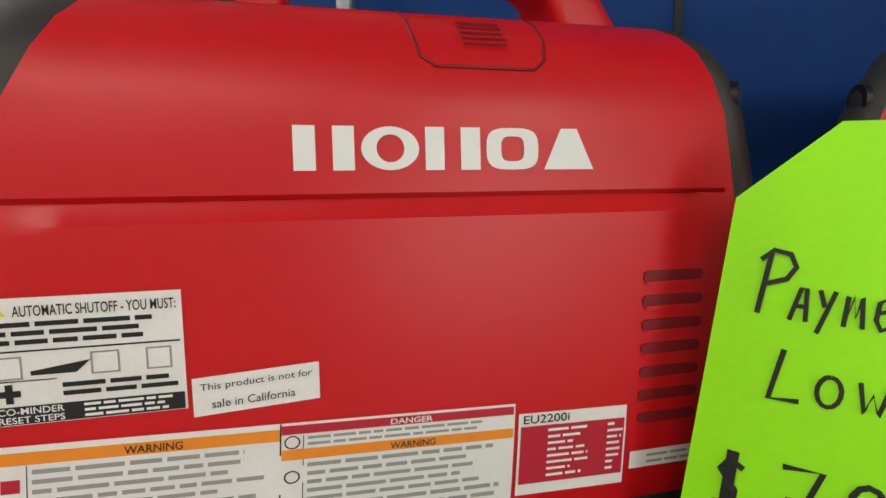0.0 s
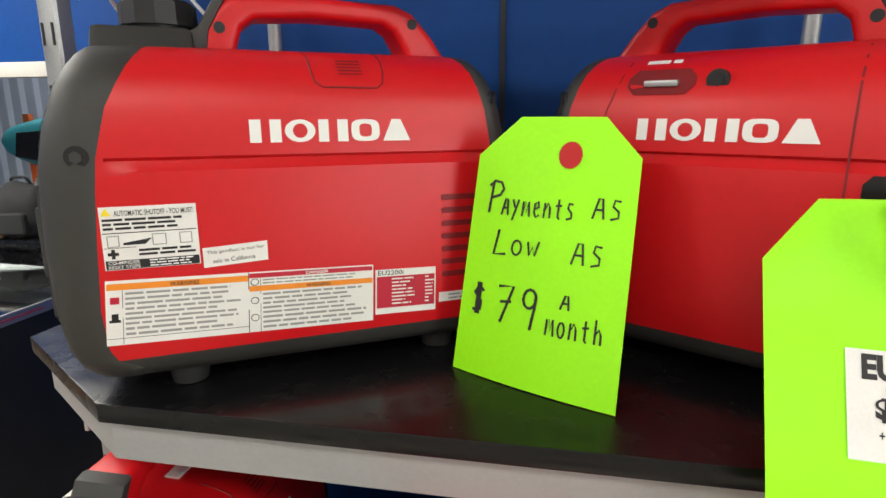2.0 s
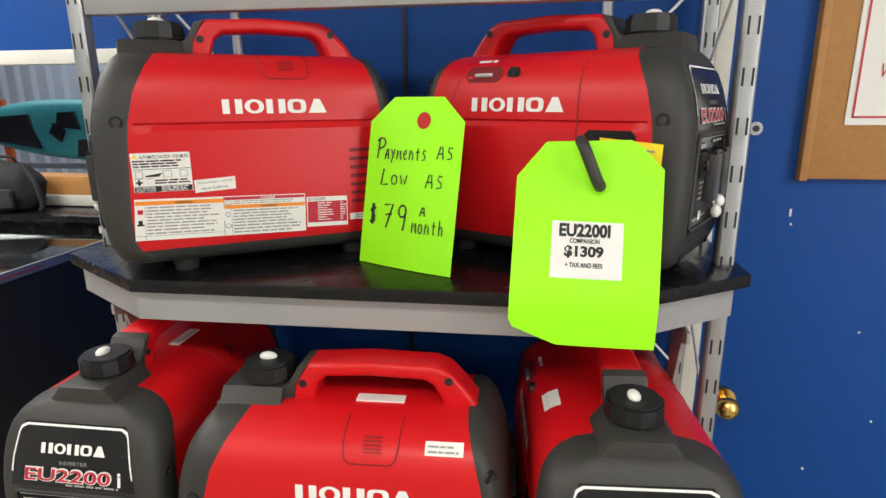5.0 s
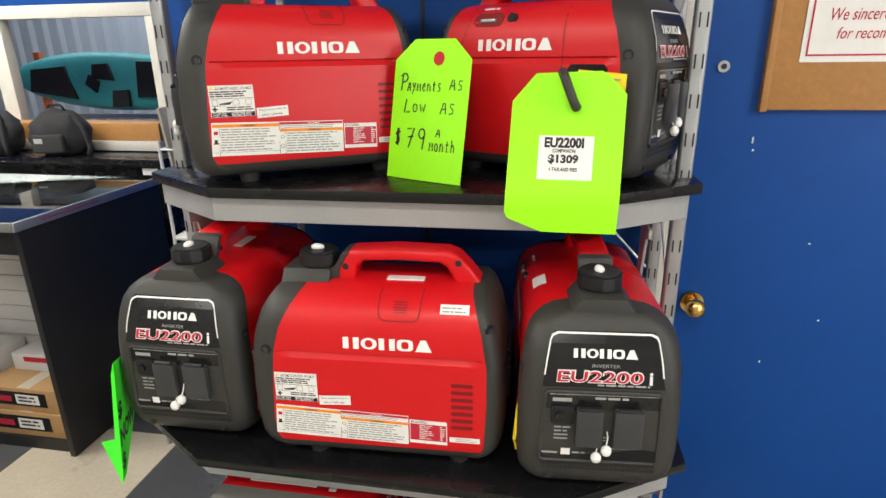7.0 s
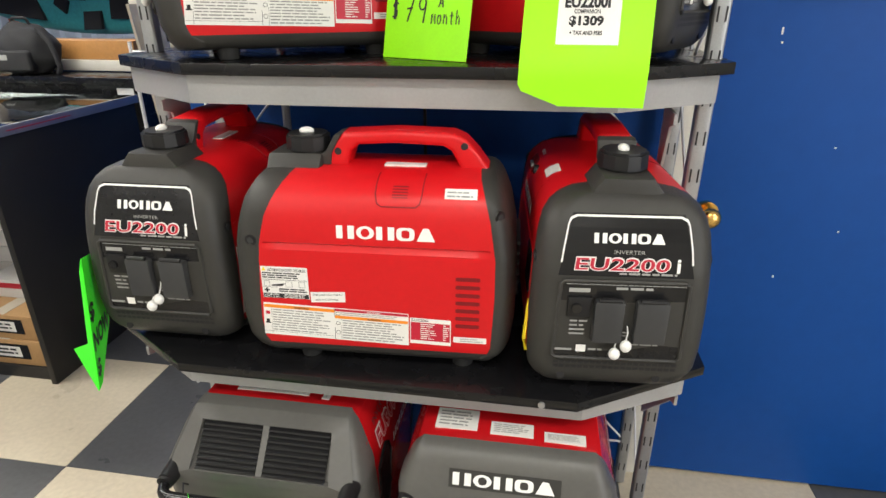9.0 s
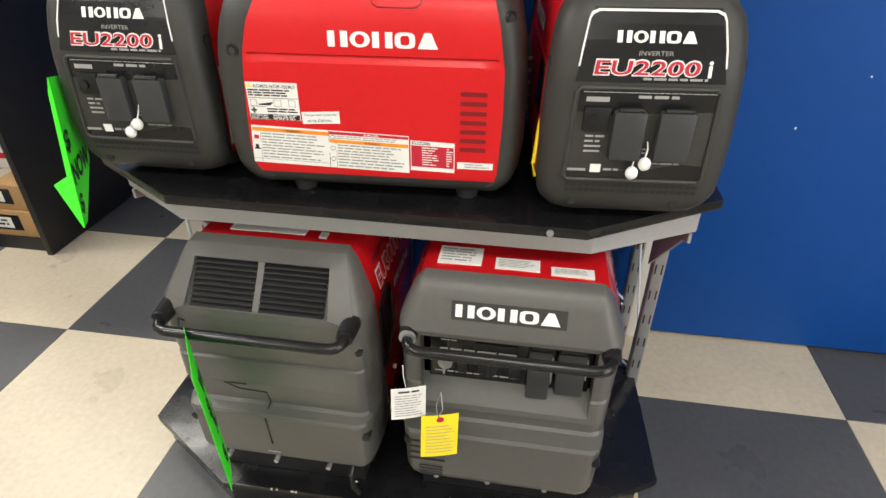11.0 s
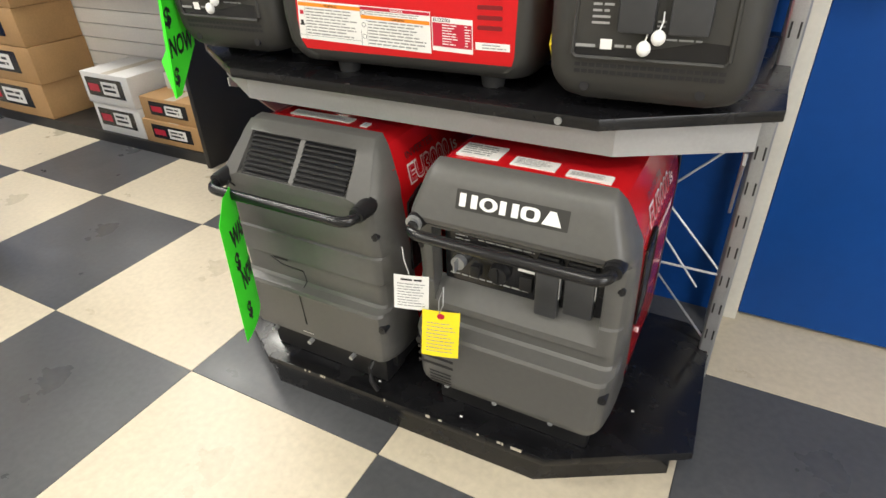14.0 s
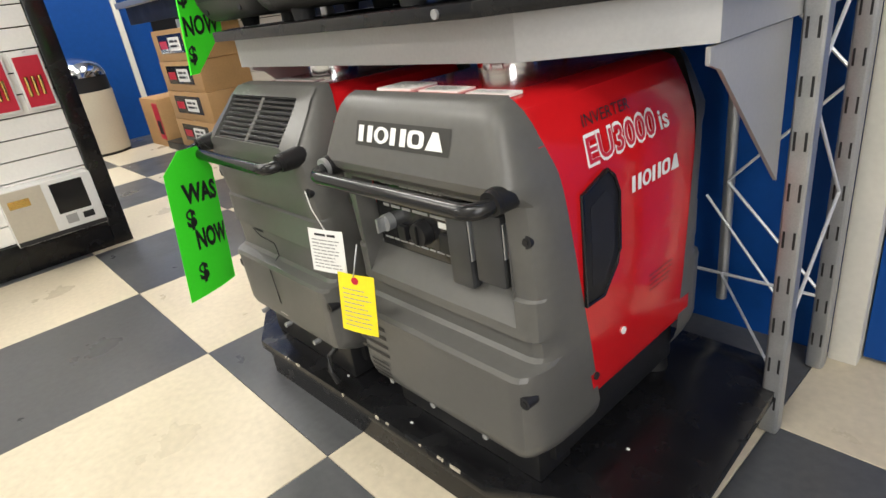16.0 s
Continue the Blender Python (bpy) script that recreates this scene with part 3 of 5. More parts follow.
    hd = part("header_panel", grid([[e(u * (0.104 - 0.2 * (v - 0.235)), v) for u in (-1, -0.5, 0, 0.5, 1)] for v in (0.235, 0.255, 0.27, 0.29, 0.31, 0.33)]), GLOSSBLACK, g, "black panel with a white outline", 0)
    bm = bmesh.new()
    edge = [(-0.1015, 0.256), (-0.0985, 0.28), (-0.0925, 0.315), (-0.089, 0.324), (-0.08, 0.328), (0.08, 0.328), (0.089, 0.324), (0.0925, 0.315), (0.0985, 0.28), (0.1015, 0.256)]
    grid([[e2(u, v) for u, v in edge], [e2(u * 0.974, v - (0.003 if abs(u) < 0.091 else 0)) for u, v in edge]], bm=bm)
    part("outline", bm, WHITE, hd, "white outline", 0)
    wordmark(-0.053, 0.287, 0.057, 0.302, e2, hd, WHITE, "")
    part("type_word", writing("INVERTER", -0.02, 0.271, 0.027, 0.277, e2, 0.0), INKGREY, hd, "", 0)
    part("model_outline", writing("EU2200", -0.0805, 0.2435, 0.066, 0.2665, e2, 0.05, 0.12), WHITE, hd, "", 0)
    part("model_writing", writing("EU2200", -0.079, 0.2455, 0.0645, 0.2645, e3, 0.012, 0.12), LOGORED, hd, "red model writing with white outline", 0)
    part("model_letter", writing("i", 0.0765, 0.2435, 0.082, 0.2655, e2, 0.03), WHITE, hd, "", 0)
    part("type_word", bars(-0.01, 0.2385, 0.078, 0.2425, 1, e2, 0.8, 0.0, 4), INKGREY, hd, "", 0)
    cp = slab([(-0.105, 0.09), (-0.099, 0.084), (0.097, 0.084), (0.103, 0.09), (0.1, 0.222), (0.095, 0.227), (-0.093, 0.227), (-0.098, 0.222)], end, -0.004, 0.0015, GLOSSBLACK, "control_panel", "black recessed control panel")
    rim = [(-0.105, 0.09), (-0.099, 0.084), (0.097, 0.084), (0.103, 0.09), (0.1, 0.222), (0.095, 0.227), (-0.093, 0.227), (-0.098, 0.222)]
    part("panel_rim", tube([end(0.002)(u, v) for u, v in rim + rim[:1]], 0.0035, 6), GREY, cp, "dark grey rim")
    for a, b in ((-0.044, 0.003), (0.021, 0.072)):
        fl = part("socket_flap", box(-0.276, -0.258, -b, -a, 0.122, 0.197, 0.005), FLAP, cp, "grey hinged socket flap")
        part("flap_hinge", rod((-0.272, -b + 0.006, 0.199), (-0.272, -a - 0.006, 0.199), 0.004, 8), BLACK, fl)
    sl = part("selector_frame", box(-0.2665, -0.258, 0.048, 0.086, 0.164, 0.2, 0.002), BLACK, cp)
    part("selector", rod((-0.266, 0.072, 0.182), (-0.272, 0.072, 0.182), 0.008, 16), GLOSSBLACK, sl)
    e4 = end(0.0022)
    bm = bars(-0.08, 0.128, -0.052, 0.16, 4, e4, 0.4, 0.3, 31)
    bars(-0.012, 0.212, 0.045, 0.219, 1, e4, 0.6, 0.1, 32, bm)
    bars(-0.085, 0.206, -0.05, 0.216, 1, e4, 0.7, 0.1, 33, bm)
    bars(-0.1, 0.098, -0.07, 0.104, 1, e4, 0.7, 0.1, 34, bm)
    bars(-0.046, 0.1, -0.022, 0.105, 1, e4, 0.7, 0.1, 37, bm)
    bars(0.006, 0.128, 0.018, 0.14, 2, e4, 0.4, 0.2, 35, bm)
    bars(0.02, 0.112, 0.068, 0.117, 1, e4, 0.5, 0.1, 38, bm)
    part("panel_print", bm, INKGREY, cp, "grey legends as bars", 0)
    part("panel_line", bars(-0.09, 0.2195, 0.095, 0.223, 1, e4, 0.35, 0.0, 36), INKGREY, cp, "", 0)
    part("code_sticker", patch(-0.066, 0.097, -0.05, 0.111, end(0.0025)), PAPER, cp, "", 0)
    if extra != "none":
        for py, pz in ((0.006, 0.104), (-0.0105, 0.119)):
            bm = bmesh.new()
            bmesh.ops.create_uvsphere(bm, u_segments=12, v_segments=8, radius=0.0095, matrix=Matrix.Translation((-0.276, py, pz)) @ Matrix.Diagonal((0.9, 1, 1.1, 1)))
            pl = part("port_cap", bm, WHITE, cp, "white port cap on a short tether")
            part("tether", tube([(-0.273, py, pz + 0.008), (-0.268, py - 0.003, pz + 0.02), (-0.262, py - 0.002, pz + 0.03)], 0.0012, 6), WHITE, pl)
    hole = None
    for k in range(20):
        for r in range(2):
            shift = Matrix.Translation((-0.001 * r, -0.0102 * k, 0.0095 * r))
            if hole is None:
                hole = part("grille_hole", patch(-0.1, 0.061, -0.0918, 0.0665, end(0.0012)), INK, g, "", 0)
            else:
                again(hole, g, shift)
    for u in (-0.085, 0.075):
        part("end_bolt", rod((-0.246, -u, 0.04), (-0.2498, -u, 0.04), 0.007, 14), INK, g, "", 0)
    # rear end: a louvred outlet
    for k in range(6):
        z = 0.13 + 0.02 * k
        part("outlet_slat", box(0.238, 0.248, -0.06, 0.06, z, z + 0.006, 0.001), BLACK, g)
    return g


def rz(x, y, z, a):
    return pose(x, y, z, 0, 0, a)

# ---- display rack ----
rack = base("display_rack", pose(0, 0, 0), "silver slotted-post rack with black laminate shelves", "display rack")
CX = 0.6


def shelf(name, z, thick, board, apron, drop, back=1.09):
    """A board over four front corners (left side, front left, front right, right side) with a steel apron set back under it."""
    def closed(pts):
        return [(pts[0][0], back)] + pts + [(pts[-1][0], back)]
    b = part(name, prism(closed(board), "z", z - thick, z, 0.002), BOARD, rack, "black laminate shelf board with clipped corners", 30)
    pts = [(x, y - 0.02 if y == back else y) for x, y in closed(apron)]
    inn = [(CX + (x - CX) * 0.985, y + 0.012) for x, y in pts]
    bm = bmesh.new()
    lo = [[bm.verts.new((x, y, k)) for x, y in q] for k in (z - thick - 0.0005, z - thick - drop) for q in (pts, inn)]
    for i in range(5):
        for a, c in ((0, 2), (3, 1), (2, 3), (1, 0)):
            bm.faces.new((lo[a][i], lo[a][i + 1], lo[c][i + 1], lo[c][i]))
    bmesh.ops.recalc_face_normals(bm, faces=bm.faces)
    part("apron", bm, SILVER, b, "silver steel shelf apron", 20)
    return b


TOP_Z, MID_Z, BASE_Z = 1.316, 0.788, 0.095
shelf("top_shelf", TOP_Z, 0.022, [(-0.018, 0.735), (0.212, 0.592), (0.998, 0.606), (1.222, 0.752)], [(0.0, 0.742), (0.208, 0.612), (1.005, 0.626), (1.2, 0.76)], 0.054)
shelf("middle_shelf", MID_Z, 0.019, [(-0.005, 0.545), (0.22, 0.404), (0.966, 0.4), (1.207, 0.548)], [(0.02, 0.57), (0.208, 0.452), (0.982, 0.452), (1.18, 0.562)], 0.058)
outline = [(-0.03, 0.9), (-0.03, 0.47), (0.23, 0.312), (0.955, 0.328), (1.217, 0.478), (1.2, 0.87), (1.14, 0.9)]
bb = part("base_board", prism(outline, "z", BASE_Z - 0.022, BASE_Z, 0.002), BOARD, rack, "black laminate base board with chipped front edge", 30)
fas = [(CX - 0.01 + (x - CX) * 0.955, 0.62 + (y - 0.62) * 0.955) for x, y in outline]
part("plinth", prism(fas, "z", 0.0, BASE_Z - 0.0225), BOARD, bb, "black plinth", 30)
rng = random.Random(4)
for k in range(13):
    t = rng.random()
    cxp, cyp = 0.235 + 0.71 * t, 0.3115 + 0.0157 * t
    w = rng.uniform(0.003, 0.012)
    part("chip", box(cxp, cxp + w, cyp - 0.0006, cyp + 0.002, BASE_Z - rng.uniform(0.002, 0.006), BASE_Z + 0.0006), BEIGE, bb, "", 0)
for cxp, cyp in ((0.53, 0.36), (1.08, 0.53), (0.75, 0.35)):
    part("debris", box(cxp, cxp + 0.006, cyp, cyp + 0.004, BASE_Z + 0.0003, BASE_Z + 0.003, 0.001), PAPER, bb, "small bit of debris", 0)
part("shelf_bolt", rod((0.905, 0.402, MID_Z - 0.01), (0.905, 0.3965, MID_Z - 0.01), 0.006, 12), STEEL, rack, "small steel bolt")
part("top_beam", box(0.03, 1.18, 0.81, 0.84, 1.754, 1.812, 0.004), SILVER, rack, "pale steel cross beam")

slot_mesh = None
for px, py in ((1.197, 0.82), (1.197, 1.06), (0.012, 0.82), (0.012, 1.06)):
    post = part("post", box(px - 0.016, px + 0.016, py - 0.015, py + 0.015, 0.0, 2.35, 0.009, 3), STEEL, rack, "galvanised slotted upright post")
    for k in range(29):
        for side_x in (-0.0075, 0.0075):
            if slot_mesh is None:
                slot_mesh = part("slot", box(-0.0017, 0.0017, -0.0006, 0.0006, -0.014, 0.014), INK, post, "", 0)
                slot_mesh.matrix_basis = Matrix.Translation((px + side_x, py - 0.0152, 0.07 + 0.078 * k))
            else:
                again(slot_mesh, post, Matrix.Translation((px + side_x, py - 0.0152, 0.07 + 0.078 * k)))
for px in (1.0, 0.2):
    part("back_pole", rod((px, 1.06, 0.1), (px, 1.06, 2.3), 0.011, 14), STEEL, rack, "thin steel back pole")
for sx, px in ((1.197, 1.0), (0.012, 0.2)):
    for k in range(6):
        z = 0.165 + 0.42 * k
        part("wire_brace", tube([(sx, 1.052, z), (px, 1.052, z + 0.21)], 0.0032, 6), WIRE, rack, "white diagonal wire brace")
        part("wire_brace", tube([(px, 1.052, z + 0.21), (sx, 1.052, z + 0.42)], 0.0032, 6), WIRE, rack)
        part("wire_brace", tube([(sx, 0.834, z + 0.02), (sx, 1.045, z + 0.22)], 0.0032, 6), WIRE, rack)
        part("wire_brace", tube([(sx, 1.045, z + 0.22), (sx, 0.834, z + 0.44)], 0.0032, 6), WIRE, rack)
part("wire_brace", tube([(1.19, 1.05, 0.165), (0.7, 1.05, 0.165)], 0.0035, 6), WIRE, rack)
part("wire_brace", tube([(1.0, 1.05, 0.165), (1.19, 0.84, 0.1)], 0.003, 6), WIRE, rack)
part("wire_brace", tube([(0.96, 1.05, 0.34), (1.14, 1.05, 0.11)], 0.003, 6), WIRE, rack)
for z, y0, bxs in ((TOP_Z - 0.088, 0.7, (1.12, 0.085)), (MID_Z - 0.08, 0.555, (1.17, 0.036))):
    for bx in bxs:
        part("bracket", prism([(0.80, z), (y0, z), (y0, z - 0.02), (y0 + 0.03, z - 0.03), (0.80, z - 0.23)], "x", bx - 0.003, bx + 0.003, 0.001), SILVER, rack, "pale steel shelf bracket")

# ---- generators on the shelves ----
LAB = "red portable generator with dark grey ends on the %s shelf"
small_generator(rz(0.343, 0.824, TOP_Z + 0.001, 32.5), LAB % "top")
small_generator(rz(0.914, 0.886, TOP_Z + 0.001, 152), "red portable generator showing its starter side on the top shelf")
small_generator(rz(0.6015, 0.583, MID_Z + 0.001, 2.5), "red portable generator standing side-on between two others", "side")
small_generator(rz(0.174, 0.707, MID_Z + 0.001, 91), "red portable generator with its dark control panel facing out", "end")
small_generator(rz(0.998, 0.676, MID_Z + 0.001, 94.6), "red portable generator with its control panel out, near the door", "end")

# ---- large inverter generator ----
FRONT = [(0.072, 0.03), (0.082, 0.012), (0.094, 0.006), (0.11, 0.003), (0.214, 0.003), (0.224, 0.0), (0.231, 0.005), (0.237, 0.035), (0.243, 0.041), (0.268, 0.039), (0.272, 0.033), (0.284, 0.034), (0.33, 0.034), (0.3335, 0.039), (0.344, 0.038), (0.43, 0.034), (0.462, 0.032), (0.47, 0.02), (0.48, 0.008), (0.492, 0.004), (0.505, 0.008), (0.553, 0.025), (0.568, 0.032), (0.578, 0.041), (0.583, 0.05), (0.585, 0.058)]
BACK = [(0.07, 0.165), (0.11, 0.16), (0.476, 0.094), (0.55, 0.078), (0.575, 0.07), (0.587, 0.064)]
WIDE = [(0.072, 0.19), (0.1, 0.203), (0.13, 0.206), (0.45, 0.206), (0.49, 0.203), (0.53, 0.19), (0.57, 0.170), (0.594, 0.15)]
FRONT_EXHAUST = [(0.072, 0.052), (0.082, 0.034), (0.094, 0.018), (0.11, 0.014), (0.214, 0.012), (0.224, 0.009), (0.231, 0.013), (0.237, 0.03), (0.243, 0.036), (0.296, 0.034), (0.3, 0.028), (0.31, 0.029), (0.36, 0.029), (0.3635, 0.034), (0.37, 0.032), (0.43, 0.024), (0.462, 0.022), (0.47, 0.02), (0.48, 0.02), (0.49, 0.026), (0.505, 0.038), (0.553, 0.08), (0.568, 0.09), (0.578, 0.099), (0.583, 0.106), (0.585, 0.112)]
BACK_EXHAUST = [(0.07, 0.165), (0.11, 0.16), (0.476, 0.11), (0.55, 0.125), (0.575, 0.132), (0.587, 0.136)]
BODY = [(0.185, 0.118), (0.2, 0.124), (0.205, 0.14), (0.2055, 0.3), (0.205, 0.45), (0.202, 0.485), (0.19, 0.525), (0.168, 0.568), (0.158, 0.574), (0.145, 0.578), (0.12, 0.5805), (0.0, 0.582)]


NICHE = (0.287, 0.458)


def large_generator(m, label, rear):
    g = base("large_generator", m, label, "generator", "large generators on the rack's base")
    L = 0.50

    front, back = (FRONT_EXHAUST, BACK_EXHAUST) if rear else (FRONT, BACK)

    def cover(flip):
        cols = [(-1, 0.115), (-1, 0.075), (-0.992, 0.045), (-0.972, 0.024), (-0.94, 0.01), (-0.9, 0.003), (-0.85, 0), (-0.79, 0), (-0.4, 0), (0, 0)]
        cols += [(-a, b) for a, b in cols[:-1][::-1]]
        prof, rim = (FRONT, BACK) if flip else (front, back)
        zs = [z for z, y in prof]
        niche = not rear and not flip
        if niche:
            zs = sorted(zs + [NICHE[0], NICHE[1]])
        rows = []
        for z in zs:
            w, y = lerp_table(WIDE, z), lerp_table(prof, z)
            rows.append([Vector((s * w, y + b * (lerp_table(rim, z) - y) / 0.115, z)) for s, b in cols])
        w = lerp_table(WIDE, 0.587)
        rows.append([Vector((s * w, rim[-1][1] + 0.002, 0.5865)) for s, b in cols])
        if flip:
            rows = [[Vector((p.x, L - p.y * 0.62, p.z)) for p in r] for r in rows]
        bm = bmesh.new()
        vs = [[bm.verts.new(p) for p in r] for r in rows]
        for i in range(len(vs) - 1):
            for k in range(len(cols) - 1):
                inside = niche and abs(cols[k][0] + cols[k + 1][0]) < 1.5 and NICHE[0] - 1e-6 < zs[i] < NICHE[1] - 1e-6
                if not inside:
                    bm.faces.new((vs[i][k], vs[i][k + 1], vs[i + 1][k + 1], vs[i + 1][k]))
        bmesh.ops.recalc_face_normals(bm, faces=bm.faces)
        return bm
    part("front_cover", cover(False), GREYP, g, "dark grey moulded plastic cover", 24)
    part("rear_cover", cover(True), GREYP, g, "dark grey moulded plastic cover", 24)
    ring = [(x, z) for x, z in BODY] + [(-x, z) for x, z in BODY[:-1][::-1]]
    bm = grid([[Vector((x, lerp_table(back, z) - 0.012 + (L - 0.05 - lerp_table(back, z)) * k / 4, z)) for k in range(5)] for x, z in ring])
    bmesh.ops.recalc_face_normals(bm, faces=bm.faces)
    part("body", bm, REDP, g, "glossy red painted body", 30)
    part("underframe", box(-0.182, 0.182, 0.075, L - 0.07, 0.03, 0.125, 0.01), BLACK, g, "black steel underframe")
    part("skid", box(-0.168, 0.168, 0.05, 0.13, 0.0, 0.1, 0.006), BLACK, g, "black skid under the front edge")
    for fx in (-0.15, 0.15):
        for fy in (L - 0.1,):
            part("foot", rod((fx, fy + 0.02, 0.0), (fx, fy + 0.02, 0.09), 0.026, 18, 0.022), BLACK, g, "black rubber foot")
    # tubular bar on its bosses
    bz, by = 0.478, -0.03
    part("bar", tube(round_path([(-0.178, 0.03, bz + 0.004), (-0.178, by, bz - 0.004), (0.178, by, bz - 0.004), (0.178, 0.03, bz + 0.004)], 0.03), 0.0105, 12), GLOSSBLACK, g, "black tubular carrying bar")
    for sx in (-0.178, 0.178):
        bo = part("bar_boss", rod((sx, 0.045, bz + 0.004), (sx, 0.0, bz + 0.002), 0.0195, 20, 0.0165), BLACK, g)
        part("collar", rod((sx, 0.001, bz + 0.002), (sx, -0.006, bz + 0.001), 0.0155, 18), STEEL if not rear and sx < 0 else BLACK, bo)

    def face(d=0.0015):
        return lambda u, v: Vector((u, lerp_table(front, v) - d, v))
    for sx, sz in ((0.187, 0.417), (-0.187, 0.41), (0.19, 0.193), (-0.187, 0.193)):
        fy = lerp_table(front, sz) + 0.004
        sc = part("screw", rod((sx, fy + 0.02, sz), (sx, fy - 0.001, sz), 0.0095, 16), INK, g)
        part("screw_head", rod((sx, fy - 0.001, sz), (sx, fy - 0.0025, sz), 0.0055, 6), BLACK, sc)
    for sx in (-0.13, -0.02, 0.1):
        part("bottom_bolt", rod((sx, 0.024, 0.083), (sx, 0.009, 0.083), 0.0055, 12), STEEL, g)
    if not rear:
        pl = part("brand_plate", patch(-0.102, 0.520, 0.097, 0.553, face(0.001), 1, 3), GREY, g, "dark plate on the hood", 0)
        wordmark(-0.097, 0.5255, 0.088, 0.5475, face(0.0018), pl, WHITE, "white maker's mark as plain shapes")
        nx, (n0, n1) = 0.79 * 0.206, NICHE
        y0, y1, y2 = lerp_table(FRONT, n0), lerp_table(FRONT, n1), 0.07
        sill = 0.333

        def sheet(*quads):
            bm = bmesh.new()
            for q in quads:
                bm.faces.new([bm.verts.new(p) for p in q])
            return bm
        ni = part("niche", sheet([(-nx, y0, n0), (-nx, y1, n1), (-nx, y2, n1), (-nx, y2, sill)], [(nx, y0, n0), (nx, y2, sill), (nx, y2, n1), (nx, y1, n1)], [(-nx, y1, n1), (nx, y1, n1), (nx, y2, n1), (-nx, y2, n1)]), GREYP, g, "dark grey walls of the control niche", 0)
        part("tray", sheet([(-nx, y0, n0), (-nx, y2, sill), (nx, y2, sill), (nx, y0, n0)]), GREYP, ni, "sloping lower lip of the niche", 0)
        py = y2 - 0.008
        cp = part("control_panel", box(-nx + 0.012, nx - 0.004, py, y2 + 0.02, sill - 0.002, n1 - 0.002, 0.003), GLOSSBLACK, g, "black control panel in a niche")
        f = lambda u, v: Vector((u, py - 0.0008, v))
        bm = bars(-0.128, 0.424, -0.092, 0.448, 3, f, 0.4, 0.3, 41)
        bars(-0.08, 0.43, 0.03, 0.447, 2, f, 0.35, 0.3, 44, bm)
        bars(-0.13, 0.402, 0.03, 0.409, 1, f, 0.7, 0.1, 42, bm)
        bars(-0.14, 0.344, 0.03, 0.35, 1, f, 0.6, 0.2, 45, bm)
        part("legend", bm, INKGREY, cp, "pale legends as bars", 0)
        part("indicator_window", box(-0.062, 0.02, py - 0.003, py + 0.002, 0.412, 0.428, 0.001), BLACK, cp)
        kn = part("key_switch", rod((-0.118, py, 0.378), (-0.118, py - 0.014, 0.378), 0.014, 18), STEEL, cp, "steel key switch")
        part("key", box(-0.12, -0.116, py - 0.03, py - 0.012, 0.366, 0.39, 0.001), STEEL, kn)
        part("rocker", box(-0.094, -0.076, py - 0.008, py + 0.002, 0.352, 0.377, 0.002), BLACK, cp)
        di = part("dial", rod((-0.035, py, 0.375), (-0.035, py - 0.016, 0.375), 0.021, 20, 0.018), BLACK, cp, "black socket dial")
        part("dial_grip", box(-0.037, -0.033, py - 0.02, py - 0.014, 0.36, 0.39, 0.001), BLACK, di)
        part("print", bars(0.0, 0.388, 0.032, 0.4, 1, f, 0.8, 0.0, 43), PAPER, cp, "", 0)
        part("breaker", box(0.005, 0.03, py - 0.008, py + 0.002, 0.352, 0.382, 0.002), BLACK, cp)
        for a, b, z0 in ((0.04, 0.083, 0.318), (0.093, 0.146, 0.336)):
            fl2 = part("socket_flap", box(a, b, py - 0.022, py - 0.002, z0, 0.44, 0.005), FLAP, cp, "dark hinged socket flap")
            part("flap_hinge", rod((a + 0.004, py - 0.014, 0.442), (b - 0.004, py - 0.014, 0.442), 0.005, 8), BLACK, fl2)
            part("flap_edge", box(b + 0.0005, b + 0.0025, py - 0.02, py - 0.003, z0 + 0.045, 0.43), STEEL, fl2)
        for k in range(4):
            z = 0.142 + 0.018 * k
            part("vent_slot", patch(-0.19, z, -0.11, z + 0.007, face(0.0008), 3, 1), INK, g, "dark ventilation slot", 0)
        for k in range(5):
            part("vent_slot", patch(-0.165, 0.088 + 0.009 * k, -0.115, 0.092 + 0.009 * k, face(0.0018)), INK, g, "", 0)
    else:
        fr = part("exhaust_grille", patch(-0.152, 0.49, 0.152, 0.572, face(-0.004), 1, 4), INK, g, "black louvred exhaust grille", 0)
        for k in range(10):
            z = 0.496 + 0.008 * k
            y = lerp_table(front, z)
            for a, b in ((-0.13, -0.006), (0.006, 0.13)):
                part("slat", prism([(y - 0.009, z - 0.001), (y - 0.0075, z + 0.0022), (y + 0.002, z + 0.004), (y + 0.001, z + 0.001)], "x", a, b), BLACK, fr, "", 0)
        f = face(0.0075)
        part("grille_bar", grid([[f(-0.0065, v), f(0.0065, v)] for v in (0.492, 0.515, 0.54, 0.574)]), GREYP, fr, "", 0)
        bm = bmesh.new()
        f1 = face(0.012)
        o = [(-0.19, 0.478), (0.19, 0.478), (0.158, 0.584), (-0.158, 0.584)]
        i2 = [(-0.14, 0.496), (0.14, 0.496), (0.132, 0.57), (-0.132, 0.57)]
